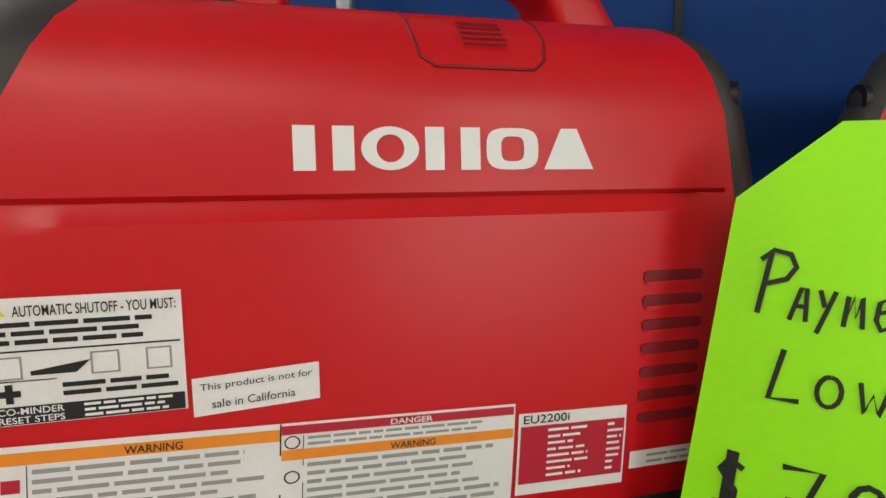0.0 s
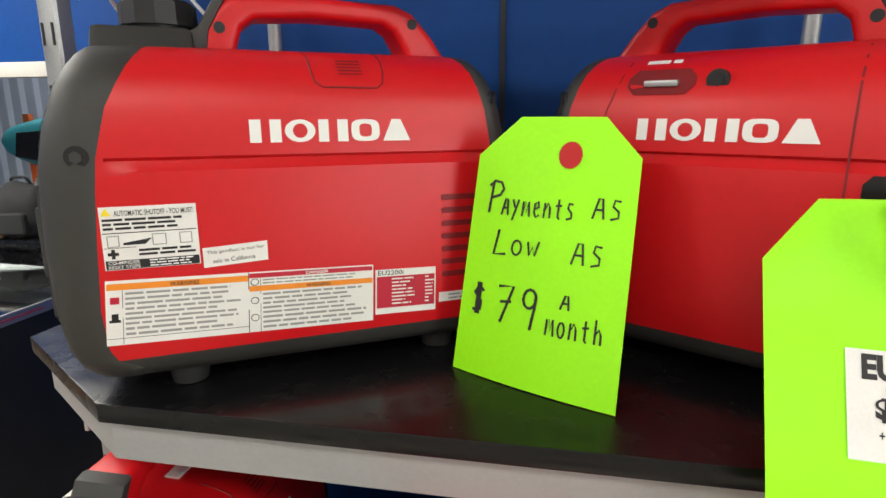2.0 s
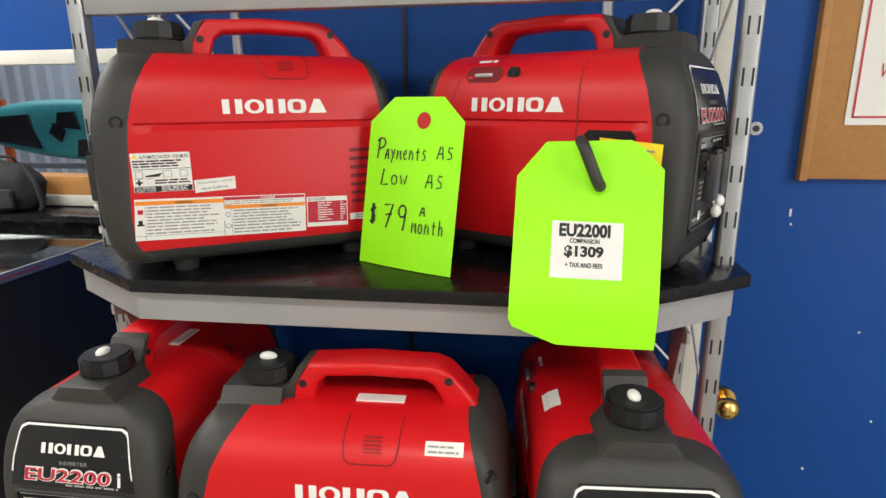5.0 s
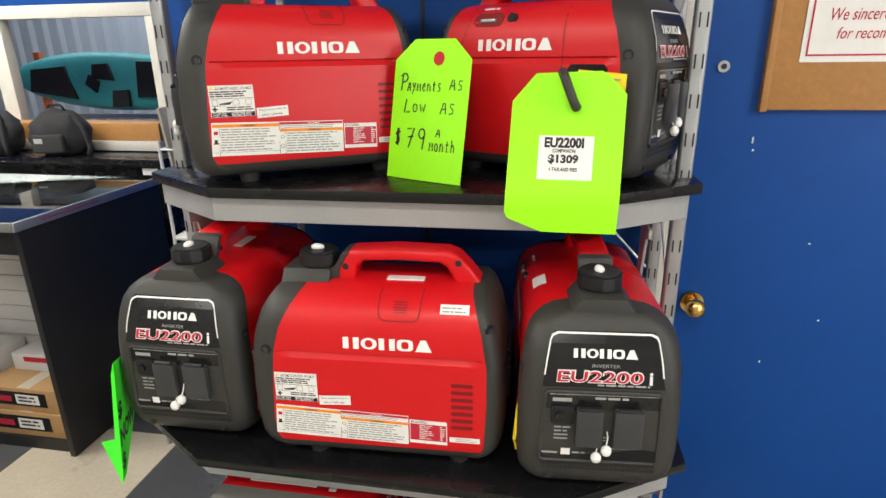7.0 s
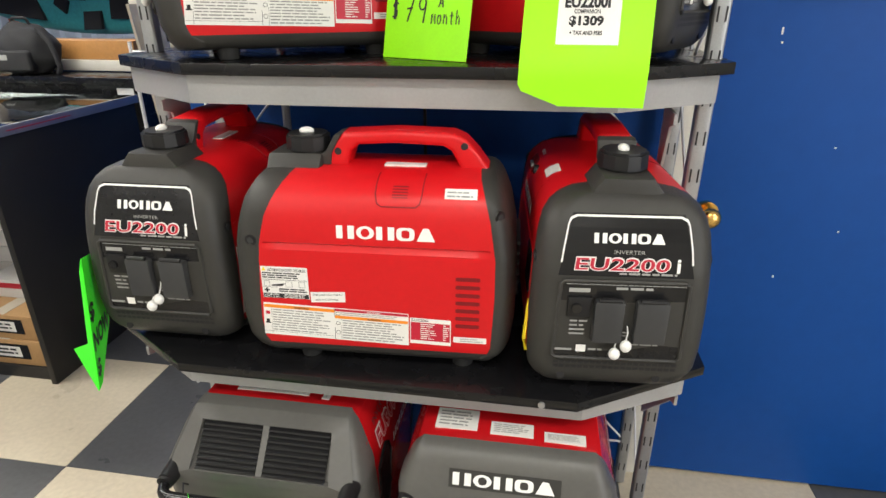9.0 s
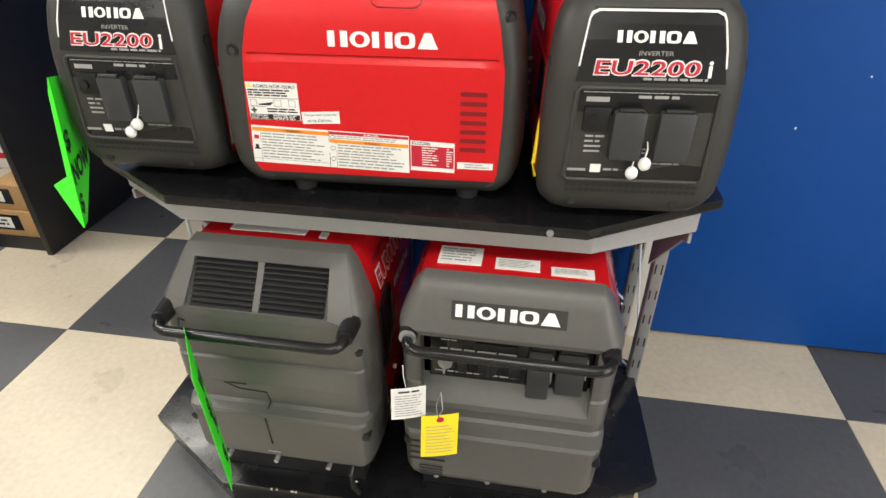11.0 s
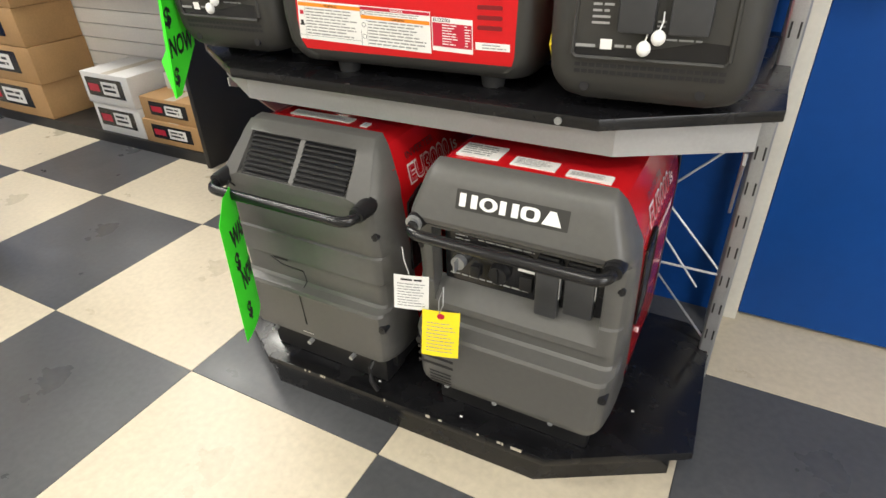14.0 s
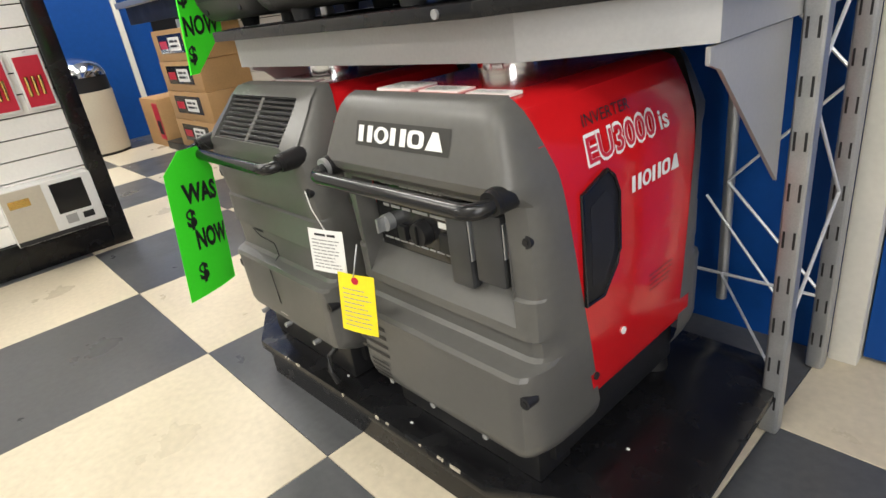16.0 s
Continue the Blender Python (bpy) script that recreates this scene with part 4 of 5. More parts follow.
        for k in range(4):
            a, b = k, (k + 1) % 4
            n = 6
            for j in range(n):
                t0, t1 = j / n, (j + 1) / n
                P = lambda A, t: (A[a][0] + (A[b][0] - A[a][0]) * t, A[a][1] + (A[b][1] - A[a][1]) * t)
                bm.faces.new([bm.verts.new(q) for q in (face(0.001)(*P(o, t0)), face(0.001)(*P(o, t1)), f1(*P(i2, t1)), f1(*P(i2, t0)))])
                bm.faces.new([bm.verts.new(q) for q in (f1(*P(i2, t0)), f1(*P(i2, t1)), face(-0.002)(*P(i2, t1)), face(-0.002)(*P(i2, t0)))])
        bmesh.ops.remove_doubles(bm, verts=bm.verts, dist=1e-5)
        bmesh.ops.recalc_face_normals(bm, faces=bm.faces)
        part("grille_frame", bm, GREYP, fr, "", 30)
        part("cover_seam", tube([face(0.0005)(u, v) for u, v in ((-0.11, 0.29), (-0.08, 0.275), (-0.02, 0.272), (-0.016, 0.245), (-0.022, 0.22), (-0.02, 0.14), (-0.022, 0.085))], 0.0014, 6), INK, g, "dark seam of the service cover")
        part("pull_slot", patch(-0.1, 0.288, -0.06, 0.294, face(0.001)), INK, g, "", 0)
        part("sticker", patch(-0.035, 0.09, -0.005, 0.114, face(0.0015)), PAPER, g, "small white sticker", 0)
        part("drain_hook", tube([(0.15, 0.04, 0.085), (0.15, 0.012, 0.07), (0.155, 0.005, 0.04), (0.165, 0.01, 0.012)], 0.006, 8), BLACK, g, "black hose stub")
    # red flank: recessed handhold and writing
    sx = 0.2058

    def flank(d=0.0012):
        return lambda u, v: Vector((sx + d - max(0.0, v - 0.45) * 0.09 - max(0.0, v - 0.485) * 0.2, u, v))
    hand = [(0.128, 0.29), (0.17, 0.288), (0.205, 0.325), (0.212, 0.345), (0.212, 0.43), (0.2, 0.455), (0.185, 0.468), (0.128, 0.45)]
    bm = prism(hand, "x", sx - 0.006, sx + 0.003, 0.002)
    hh = part("handhold", bm, BLACK, g, "black recessed handhold")
    part("handhold_recess", prism([(0.17 + (y - 0.17) * 0.62, 0.375 + (z - 0.375) * 0.72) for y, z in hand], "x", sx + 0.002, sx + 0.0036), INK, hh)
    part("handhold_rim", tube([(sx + 0.003, y, z) for y, z in hand + hand[:1]], 0.003, 6), GLOSSBLACK, hh)
    f, f2 = flank(), flank(0.0018)
    wordmark(0.247, 0.414, 0.385, 0.438, f, g, WHITE)
    part("type_word", writing("INVERTER", 0.16, 0.528, 0.27, 0.543, f, 0.0), INK, g, "black writing on red", 0)
    part("model_outline", writing("EU3000", 0.15, 0.478, 0.32, 0.52, f, 0.045, 0.1), WHITE, g, "", 0)
    part("model_writing", writing("EU3000", 0.153, 0.4825, 0.317, 0.5155, f2, 0.01, 0.1), LOGORED, g, "red model writing with white outline", 0)
    part("model_writing", writing("is", 0.332, 0.483, 0.358, 0.51, f, 0.02), WHITE, g, "", 0)
    part("flank_dot", rod((sx - 0.004, 0.225, 0.2), (sx + 0.0015, 0.225, 0.2), 0.006, 14), WHITE, g, "", 0)
    part("flank_screw", rod((sx - 0.004, 0.15, 0.16), (sx + 0.002, 0.15, 0.16), 0.006, 12), INK, g, "", 0)
    part("print", bars(0.3, 0.23, 0.38, 0.265, 4, f, 0.25, 0.3, 51), DARKRED, g, "", 0)
    # top: labels and fuel cap
    for a, b, y0, y1 in (((-0.1, 0.055, 0.165, 0.19), (0.085, 0.1, 0.16, 0.18)) if rear else ((-0.14, -0.06, 0.095, 0.15), (-0.035, 0.045, 0.09, 0.125), (0.065, 0.14, 0.085, 0.11))):
        lb = part("top_label", box(a, b, y0, y1, 0.5795, 0.5835), PAPER, g, "white label on the red top", 0)
        part("print", bars(a + 0.006, y0 + 0.005, b - 0.006, y1 - 0.005, 5, lambda u, v: Vector((u, v, 0.5842)), 0.45, 0.3, 61), INKGREY, lb, "", 0)
    bm = rod((0.0, 0.25, 0.58), (0.0, 0.25, 0.617), 0.05, 24)
    rod((0.0, 0.25, 0.614), (0.0, 0.25, 0.634), 0.042, 24, 0.039, bm)
    part("fuel_cap", bm, CHROME, g, "shiny metal fuel cap")
    return g


large_generator(pose(0.386, 0.318, BASE_Z + 0.001), "large dark grey and red generator with its louvred exhaust side out", True)
large_generator(pose(0.852, 0.338, BASE_Z + 0.001), "large dark grey and red generator with control panel and tags", False)

# ---- price tags ----


def card(name, surface, outline, label, mat=GREENTAG, category="price tag", hole=None, group="bright green price tags", nu=10, nv=14):
    """A thin bent card: an outline in (u, v) on a surface(u, v, lift)."""
    bm = bmesh.new()
    u0, u1 = min(p[0] for p in outline), max(p[0] for p in outline)
    v0, v1 = min(p[1] for p in outline), max(p[1] for p in outline)
    bm.faces.new([bm.verts.new((u, v, 0)) for u, v in outline])
    for k in range(1, nu):
        x = u0 + (u1 - u0) * k / nu
        bmesh.ops.bisect_plane(bm, geom=bm.verts[:] + bm.edges[:] + bm.faces[:], plane_co=(x, 0, 0), plane_no=(1, 0, 0))
    for k in range(1, nv):
        y = v0 + (v1 - v0) * k / nv
        bmesh.ops.bisect_plane(bm, geom=bm.verts[:] + bm.edges[:] + bm.faces[:], plane_co=(0, y, 0), plane_no=(0, 1, 0))
    back = bmesh.ops.extrude_face_region(bm, geom=bm.faces[:])
    for v in [v for v in back["geom"] if isinstance(v, bmesh.types.BMVert)]:
        v.co.z = -0.0006
    for v in bm.verts:
        v.co = surface(v.co.x, v.co.y, v.co.z)
    bmesh.ops.recalc_face_normals(bm, faces=bm.faces)
    ob = part(name, bm, mat, None, "", 30)
    return tagged(ob, label, category, group)


def quad(bl, br, tr, tl, bow=0.0):
    """A surface over the unit square between four corners, bowed out by bow metres."""
    bl, br, tr, tl = (Vector(p) for p in (bl, br, tr, tl))
    n = (br - bl).cross(tl - bl).normalized()

    def at(u, v, lift=0.0):
        p = (1 - v) * ((1 - u) * bl + u * br) + v * ((1 - u) * tl + u * tr)
        return p + n * (lift + bow * 4 * u * (1 - u))
    return at


TAG = [(0, 0), (1, 0), (1, 0.86), (0.78, 1), (0.26, 1), (0, 0.86)]
# leaning tag with handwriting
sA = quad((0.556, 0.751, TOP_Z + 0.001), (0.733, 0.668, TOP_Z + 0.001), (0.752, 0.746, 1.602), (0.587, 0.772, 1.602), 0.006)
tagA = card("price_tag", sA, TAG, "bright green card tag with handwriting leaning between generators")
inkA = lambda u, v: sA(u, v, 0.0012)


def stroke(points, surf, parent, w=0.0022, name="pen_stroke"):
    """A felt-pen line on a card."""
    pts = [surf(u, v) for u, v in points]
    bm = bmesh.new()
    n = (surf(0.6, 0.5) - surf(0.4, 0.5)).cross(surf(0.5, 0.6) - surf(0.5, 0.4)).normalized()
    rows = []
    for i, p in enumerate(pts):
        d = (pts[min(i + 1, len(pts) - 1)] - pts[max(i - 1, 0)]).normalized()
        sd = d.cross(n) * w / 2
        rows.append((p - sd, p + sd))
    vs = [(bm.verts.new(a), bm.verts.new(b)) for a, b in rows]
    for a, b in zip(vs, vs[1:]):
        bm.faces.new((a[0], a[1], b[1], b[0]))
    return part(name, bm, INK, parent, "", 0)


def arc(cx, cy, rx, ry, a0, a1, n=10):
    return [(cx + rx * math.cos(radians(a0 + (a1 - a0) * k / n)), cy + ry * math.sin(radians(a0 + (a1 - a0) * k / n))) for k in range(n + 1)]


PEN_LETTERS = {
    "P": [[(0.1, 0), (0.2, 1)], [(0.0, 0.88), (0.25, 1.05), (0.6, 1.0), (0.75, 0.8), (0.6, 0.6), (0.2, 0.5)]],
    "A": [[(0, 0), (0.35, 1), (0.6, 1), (0.75, 0)], [(0.1, 0.45), (0.7, 0.45)]],
    "Y": [[(0, 1), (0.3, 0.5)], [(0.7, 1), (0.1, -0.3)]],
    "m": [[(0, 0), (0.05, 0.9), (0.1, 0.3), (0.3, 0.9), (0.45, 0.3), (0.65, 0.9), (0.8, 0)]],
    "e": [[(0.1, 0.5), (0.6, 0.6), (0.5, 0.95), (0.15, 0.8), (0.1, 0.3), (0.35, 0.02), (0.7, 0.15)]],
    "n": [[(0, 0), (0.05, 0.9), (0.1, 0.5), (0.4, 0.9), (0.6, 0.6), (0.65, 0)]],
    "t": [[(0.3, 1.15), (0.3, 0.1), (0.5, 0)], [(0.0, 0.75), (0.65, 0.8)]],
    "s": [[(0.6, 0.9), (0.2, 0.95), (0.1, 0.65), (0.5, 0.4), (0.5, 0.1), (0.0, 0.0)]],
    "L": [[(0.2, 1.1), (0.0, 0.05), (0.75, 0.1)]],
    "O": [arc(0.38, 0.45, 0.36, 0.45, 90, 450, 14)],
    "w": [[(0, 0.9), (0.2, 0.05), (0.4, 0.6), (0.6, 0.05), (0.85, 0.95)]],
    "o": [arc(0.35, 0.42, 0.32, 0.42, 90, 450, 12)],
    "u": [[(0, 0.9), (0.05, 0.2), (0.3, 0.0), (0.55, 0.3), (0.6, 0.9)], [(0.6, 0.9), (0.65, 0)]],
    "h": [[(0.05, 1.3), (0.05, 0)], [(0.05, 0.5), (0.4, 0.8), (0.6, 0.5), (0.6, 0)]],
    "$": [[(0.75, 0.85), (0.3, 0.98), (0.05, 0.75), (0.6, 0.4), (0.6, 0.1), (0.0, 0.05)], [(0.28, 1.15), (0.28, -0.1)], [(0.45, 1.15), (0.45, -0.1)]],
    "7": [[(0, 0.95), (0.75, 1.0), (0.25, -0.1)], [(0.15, 0.5), (0.7, 0.55)]],
    "9": [arc(0.35, 0.72, 0.3, 0.27, 0, 380, 12) + [(0.62, 0.5), (0.5, -0.15)]],
}


def handwriting(body, u, v, size_u, size_v, parent, w=0.0022):
    u += 0.04 + 0.025 * (1 - u)
    v += 0.02 if v < 0.4 else 0.008
    for ch in body:
        if ch != " ":
            for line in PEN_LETTERS[ch]:
                stroke([(u + size_u * 0.82 * x, v + size_v * y) for x, y in line], inkA, parent, w)
        u += size_u * (1.0 if ch != " " else 0.8)


handwriting("P", 0.045, 0.635, 0.16, 0.115, tagA, 0.0027)
handwriting("AYments", 0.15, 0.63, 0.068, 0.06, tagA)
handwriting("As", 0.72, 0.64, 0.1, 0.07, tagA)
handwriting("L", 0.13, 0.475, 0.13, 0.09, tagA, 0.0027)
handwriting("Ow", 0.25, 0.485, 0.1, 0.06, tagA)
handwriting("As", 0.63, 0.475, 0.11, 0.075, tagA)
handwriting("$", 0.03, 0.235, 0.11, 0.1, tagA, 0.0034)
handwriting("79", 0.2, 0.225, 0.16, 0.13, tagA, 0.003)
handwriting("A", 0.6, 0.3, 0.08, 0.05, tagA)
handwriting("month", 0.53, 0.2, 0.068, 0.065, tagA)
bm = bmesh.new()
bm.faces.new([bm.verts.new(sA(0.6 + 0.07 * math.cos(k * math.tau / 20), 0.865 + 0.048 * math.sin(k * math.tau / 20), 0.001)) for k in range(20)])
part("reinforced_hole", bm, material("red_ring", (0.5, 0.01, 0.012), 0.6), tagA, "red reinforced hole", 0)

# hanging tag with a printed price
quadB = quad((0.831, 0.552, 1.262), (1.033, 0.546, 1.262), (1.042, 0.552, 1.541), (0.84, 0.56, 1.541), 0.003)


def sB(u, v, lift=0.0):
    """The tag hangs clear of the shelf's edge and leans back above it."""
    t = max(0.0, (v - 0.22) / 0.78)
    return quadB(u, v, lift) + Vector((0, (0.108 - 0.035 * u) * t, 0))



tagB = card("price_tag", sB, [(0, 0.12), (0.03, 0.08), (0.34, 0.0), (1, 0), (1, 0.86), (0.85, 0.97), (0.78, 1), (0.2, 0.985), (0, 0.81)], "bright green card tag with printed price on the starter grip")
lbB = part("price_label", patch(0.27, 0.337, 0.75, 0.602, lambda u, v: sB(u, v, 0.0012), 4, 4), PAPER, tagB, "white printed price label", 0)
pB = lambda u, v: sB(u, v, 0.0018)
for body, u0, v0, u1, v1, bold in (("EU2200I", 0.32, 0.529, 0.665, 0.593, 0.045), ("COMPANION", 0.395, 0.5, 0.595, 0.523, 0.03), ("$1309", 0.36, 0.43, 0.625, 0.489, 0.045), ("+ TAX AND FEES", 0.37, 0.388, 0.62, 0.411, 0.03)):
    part("printed_line", writing(body, u0, v0, u1, v1, pB, bold), INK, lbB, "", 0)
tagB2 = part("starter_grip", tube(round_path([(0.927, 0.63, 1.54), (0.93, 0.608, 1.534), (0.95, 0.596, 1.486), (0.955, 0.604, 1.478)], 0.008), 0.0085, 10), GREY, None, "")
tagged(tagB2, "dark grey pull-starter grip through the tag's hole", "starter grip")
sY = quad((0.952, 0.652, 1.485), (1.038, 0.627, 1.478), (1.04, 0.63, 1.535), (0.956, 0.656, 1.543))
yel = card("caution_card", sY, [(0, 0), (1, 0), (1, 1), (0, 1)], "yellow caution card tucked behind the green tag", YELLOW, "card", group="yellow cards", nu=2, nv=2)
part("print", bars(0.35, 0.3, 0.95, 0.9, 3, lambda u, v: sY(u, v, 0.001), 0.25, 0.3, 71), INKGREY, yel, "", 0)
# tag on the left generator of the middle shelf
near = Vector((0.034, 0.402, 0))


def sC(u, v, lift=0.0):
    """A folded card: the printed panel goes back beside the generator, the flap to the other side."""
    way = Vector((-0.42, 0.907, 0)) if u > 0 else Vector((0.89, -0.454, 0))
    p = near + way * u + Vector((0.02 * (v - 0.7) / 0.28, 0.02 * (v - 0.7) / 0.28, v))
    return p + Vector((0.9, 0.42, 0)) * lift


tagC = card("price_tag", sC, [(0, 0.702), (0.03, 0.702), (0.13, 0.79), (0.13, 0.955), (0.0, 0.985), (-0.012, 0.955), (-0.02, 0.802), (-0.09, 0.765)], "bright green card tag hanging beside the shelf corner", GREENTAG2, nu=21)
fC = lambda u, v: sC(u, v, 0.0012)
part("printed_line", writing("$", 0.004, 0.845, 0.034, 0.888, fC, 0.03), INK, tagC, "", 0)
part("printed_line", writing("NOW", 0.008, 0.785, 0.12, 0.828, fC, 0.03), INK, tagC, "bold black printed word", 0)
part("printed_line", writing("$", 0.008, 0.722, 0.032, 0.765, fC, 0.03), INK, tagC, "", 0)
# tag on the bar of the large generator
sD = quad((0.376, 0.156, 0.321), (0.291, 0.278, 0.291), (0.246, 0.318, 0.58), (0.331, 0.198, 0.607), 0.006)
tagD = card("price_tag", sD, [(0, 0), (1, 0.04), (1, 0.84), (0.72, 1.0), (0.3, 0.98), (0, 0.84)], "bright green card tag hooked over the generator's bar", GREENTAG2)
fD = lambda u, v: sD(u, v, 0.0014)
for body, u0, v0, u1, v1 in (("WAS", 0.22, 0.63, 0.95, 0.765), ("$", 0.2, 0.46, 0.38, 0.60), ("NOW", 0.3, 0.32, 0.98, 0.46), ("$", 0.22, 0.1, 0.4, 0.235)):
    part("printed_line", writing(body, u0, v0, u1, v1, fD, 0.04), INK, tagD, "", 0)
part("tag_tie", tube([(0.275, 0.29, 0.565), (0.262, 0.29, 0.582), (0.25, 0.31, 0.585), (0.25, 0.322, 0.57)], 0.0018, 6), INK, tagD)
# small tags on the control-panel generator
sW = quad((0.648, 0.288, 0.41), (0.708, 0.314, 0.404), (0.709, 0.32, 0.478), (0.649, 0.294, 0.484), 0.002)
tagW = card("hang_tag", sW, [(0, 0), (1, 0), (1, 1), (0, 1)], "small white printed hang tag on a string", PAPER, "hang tag", group="hang tags", nu=3, nv=3)
part("print", bars(0.1, 0.08, 0.9, 0.8, 9, lambda u, v: sW(u, v, 0.001), 0.35, 0.25, 72), INKGREY, tagW, "", 0)
part("heading", bars(0.2, 0.84, 0.8, 0.93, 1, lambda u, v: sW(u, v, 0.001), 0.6, 0.0, 73), INK, tagW, "", 0)
part("string", tube([(0.673, 0.31, 0.478), (0.673, 0.296, 0.52), (0.674, 0.292, 0.55)], 0.001, 6), WHITE, tagW, "white string")
sY2 = quad((0.702, 0.288, 0.314), (0.77, 0.31, 0.31), (0.771, 0.322, 0.413), (0.703, 0.3, 0.416), 0.002)
tagY = card("hang_tag", sY2, [(0, 0), (1, 0), (1, 1), (0, 1)], "yellow printed hang tag wired to the key switch", YELLOW, "hang tag", group="hang tags", nu=3, nv=3)
part("print", bars(0.12, 0.08, 0.9, 0.78, 9, lambda u, v: sY2(u, v, 0.001), 0.22, 0.25, 74), INKGREY, tagY, "", 0)
bm = bmesh.new()
bm.faces.new([bm.verts.new(sY2(0.5 + 0.1 * math.cos(k * math.tau / 16), 0.9 + 0.06 * math.sin(k * math.tau / 16), 0.001)) for k in range(16)])
part("eyelet", bm, LOGORED, tagY, "red eyelet", 0)
part("tie_wire", tube([(0.732, 0.308, 0.405), (0.742, 0.31, 0.43), (0.736, 0.325, 0.46), (0.728, 0.32, 0.43), (0.732, 0.309, 0.405)], 0.0012, 6), STEEL, tagY, "twisted tie wire")
# yellow tie strip between the middle-shelf generators
tagged(part("tie_strip", tube([(0.884, 0.52, 1.0), (0.872, 0.47, 0.93), (0.868, 0.455, 0.875), (0.872, 0.46, 0.85)], 0.0035, 6), YELLOW), "thin yellow tie strip hanging between two generators", "tie strip")

# ---- notice board on the door ----
nb = base("notice_board", pose(0, 0, 0), "tan wooden board with a white notice fixed on the blue door", "notice board")
part("board", box(1.424, 2.09, 1.105, 1.1245, 1.43, 1.98, 0.003), WOOD, nb)
part("board_edge", box(1.420, 1.436, 1.1, 1.1245, 1.426, 1.984, 0.002), WOOD, nb)
nt = part("notice", box(1.491, 2.02, 1.102, 1.1045, 1.542, 1.93), PAPER, nb, "white notice with a red border and red writing", 0)
rd = lambda u, v: Vector((u, 1.1005, v))
for a, b, c, d in ((1.502, 1.556, 1.506, 1.915), (1.502, 1.556, 2.01, 1.56), (2.006, 1.556, 2.01, 1.915), (1.502, 1.911, 2.01, 1.915)):
    part("red_line", patch(a, b, c, d, rd), LOGORED, nt, "", 0)
for body, u0, v0, u1, v1 in (("We sincere", 1.538, 1.635, 1.665, 1.662), ("for recom", 1.561, 1.594, 1.67, 1.62), ("from ou", 1.585, 1.69, 1.675, 1.715), ("to grow", 1.56, 1.725, 1.64, 1.752)):
    part("printed_line", writing(body, u0, v0, u1, v1, rd, 0.0, 0.18), LOGORED, nt, "red printed words", 0)

# ---- glass-topped counter with a slatwall bay ----
ctr = base("shop_counter", pose(0, 0, 0), "black shop counter with a glass top and white slatwall bay", "counter")
part("end_panel", box(-0.995, -0.97, 1.225, 2.03, 0.0, 0.985, 0.002), COUNTERBLACK, ctr, "matt black end panel")
part("back_panel", box(-3.2, -0.996, 1.62, 1.64, 0.0, 0.985), COUNTERBLACK, ctr)
part("deck", box(-3.2, -0.996, 1.25, 1.62, 0.0, 0.055), COUNTERBLACK, ctr, "black base deck")
part("header", box(-3.2, -0.996, 1.26, 1.28, 0.875, 0.985), COUNTERBLACK, ctr, "black header rail")
part("top_board", box(-3.2, -0.965, 1.215, 2.035, 0.986, 1.0, 0.002), SLAT, ctr, "pale display surface under the glass")
glass = part("glass_top", box(-3.2, -0.962, 1.205, 2.04, 1.008, 1.018, 0.002), material("counter_glass", (0.82, 0.9, 0.92), 0.04, vary=0.01, rough_vary=0.01, alpha=0.5), ctr, "clear glass counter top")
glass.visible_shadow = False
part("edge_strip", box(-0.966, -0.955, 1.2, 2.045, 0.985, 1.02, 0.002), STEEL, ctr, "aluminium edge strip")
part("edge_strip", box(-3.2, -0.967, 1.197, 1.207, 0.985, 1.02, 0.002), STEEL, ctr)
for k in range(11):
    z = 0.06 + 0.0745 * k
    part("slat", box(-3.2, -0.998, 1.57, 1.6, z, z + 0.0705, 0.002), SLAT, ctr, "", 0)
rng = random.Random(8)
for k in range(5):
    x0, y0 = -2.6 + 0.35 * k, 1.3 + rng.uniform(0, 0.2)
    lf = part("leaflet", box(x0, x0 + 0.25, y0, y0 + 0.3, 1.0015, 1.004), (YELLOW, PAPER, ORANGE, PAPER, LOGORED)[k], None, "", 0)
    tagged(lf, "printed leaflet lying under the counter glass", "leaflet", "leaflets under glass")


def carton(x0, x1, y0, y1, z0, z1, mat, label, front=1, group="cartons in the counter bay", red=False, side_label=False):
    c = tagged(part("carton", box(x0, x1, y0, y1, z0, z1, 0.004), mat, None, "", 30), label, "carton", group)
    w, h = x1 - x0, z1 - z0
    f = lambda u, v: Vector((u, y0 - 0.001, v))
    a, b = (x0 + 0.08 * w, x0 + 0.86 * w) if mat is WHITEBOX else (x0 + 0.15 * w, x0 + 0.8 * w)
    lb = part("carton_label", patch(a, z0 + 0.25 * h, b, z0 + 0.85 * h, f), GLOSSBLACK, c, "dark printed label", 0)
    f2 = lambda u, v: Vector((u, y0 - 0.0018, v))
    part("label_field", patch(a + 0.42 * (b - a), z0 + 0.33 * h, a + 0.86 * (b - a), z0 + 0.75 * h, f2), PAPER, lb, "", 0)
    part("print", bars(a + 0.47 * (b - a), z0 + 0.4 * h, a + 0.82 * (b - a), z0 + 0.7 * h, 2, lambda u, v: Vector((u, y0 - 0.0024, v)), 0.5, 0.2, 81), INK, lb, "", 0)
    part("label_spot", patch(a + 0.05 * (b - a), z0 + 0.4 * h, a + 0.34 * (b - a), z0 + 0.65 * h, f2), LOGORED, lb, "", 0)
    part("tape", box(x0 + 0.45 * w, x0 + 0.6 * w, y0 + 0.004, y1 - 0.004, z1 - 0.0004, z1 + 0.0008), BEIGE, c, "strip of tape", 0)
    return c


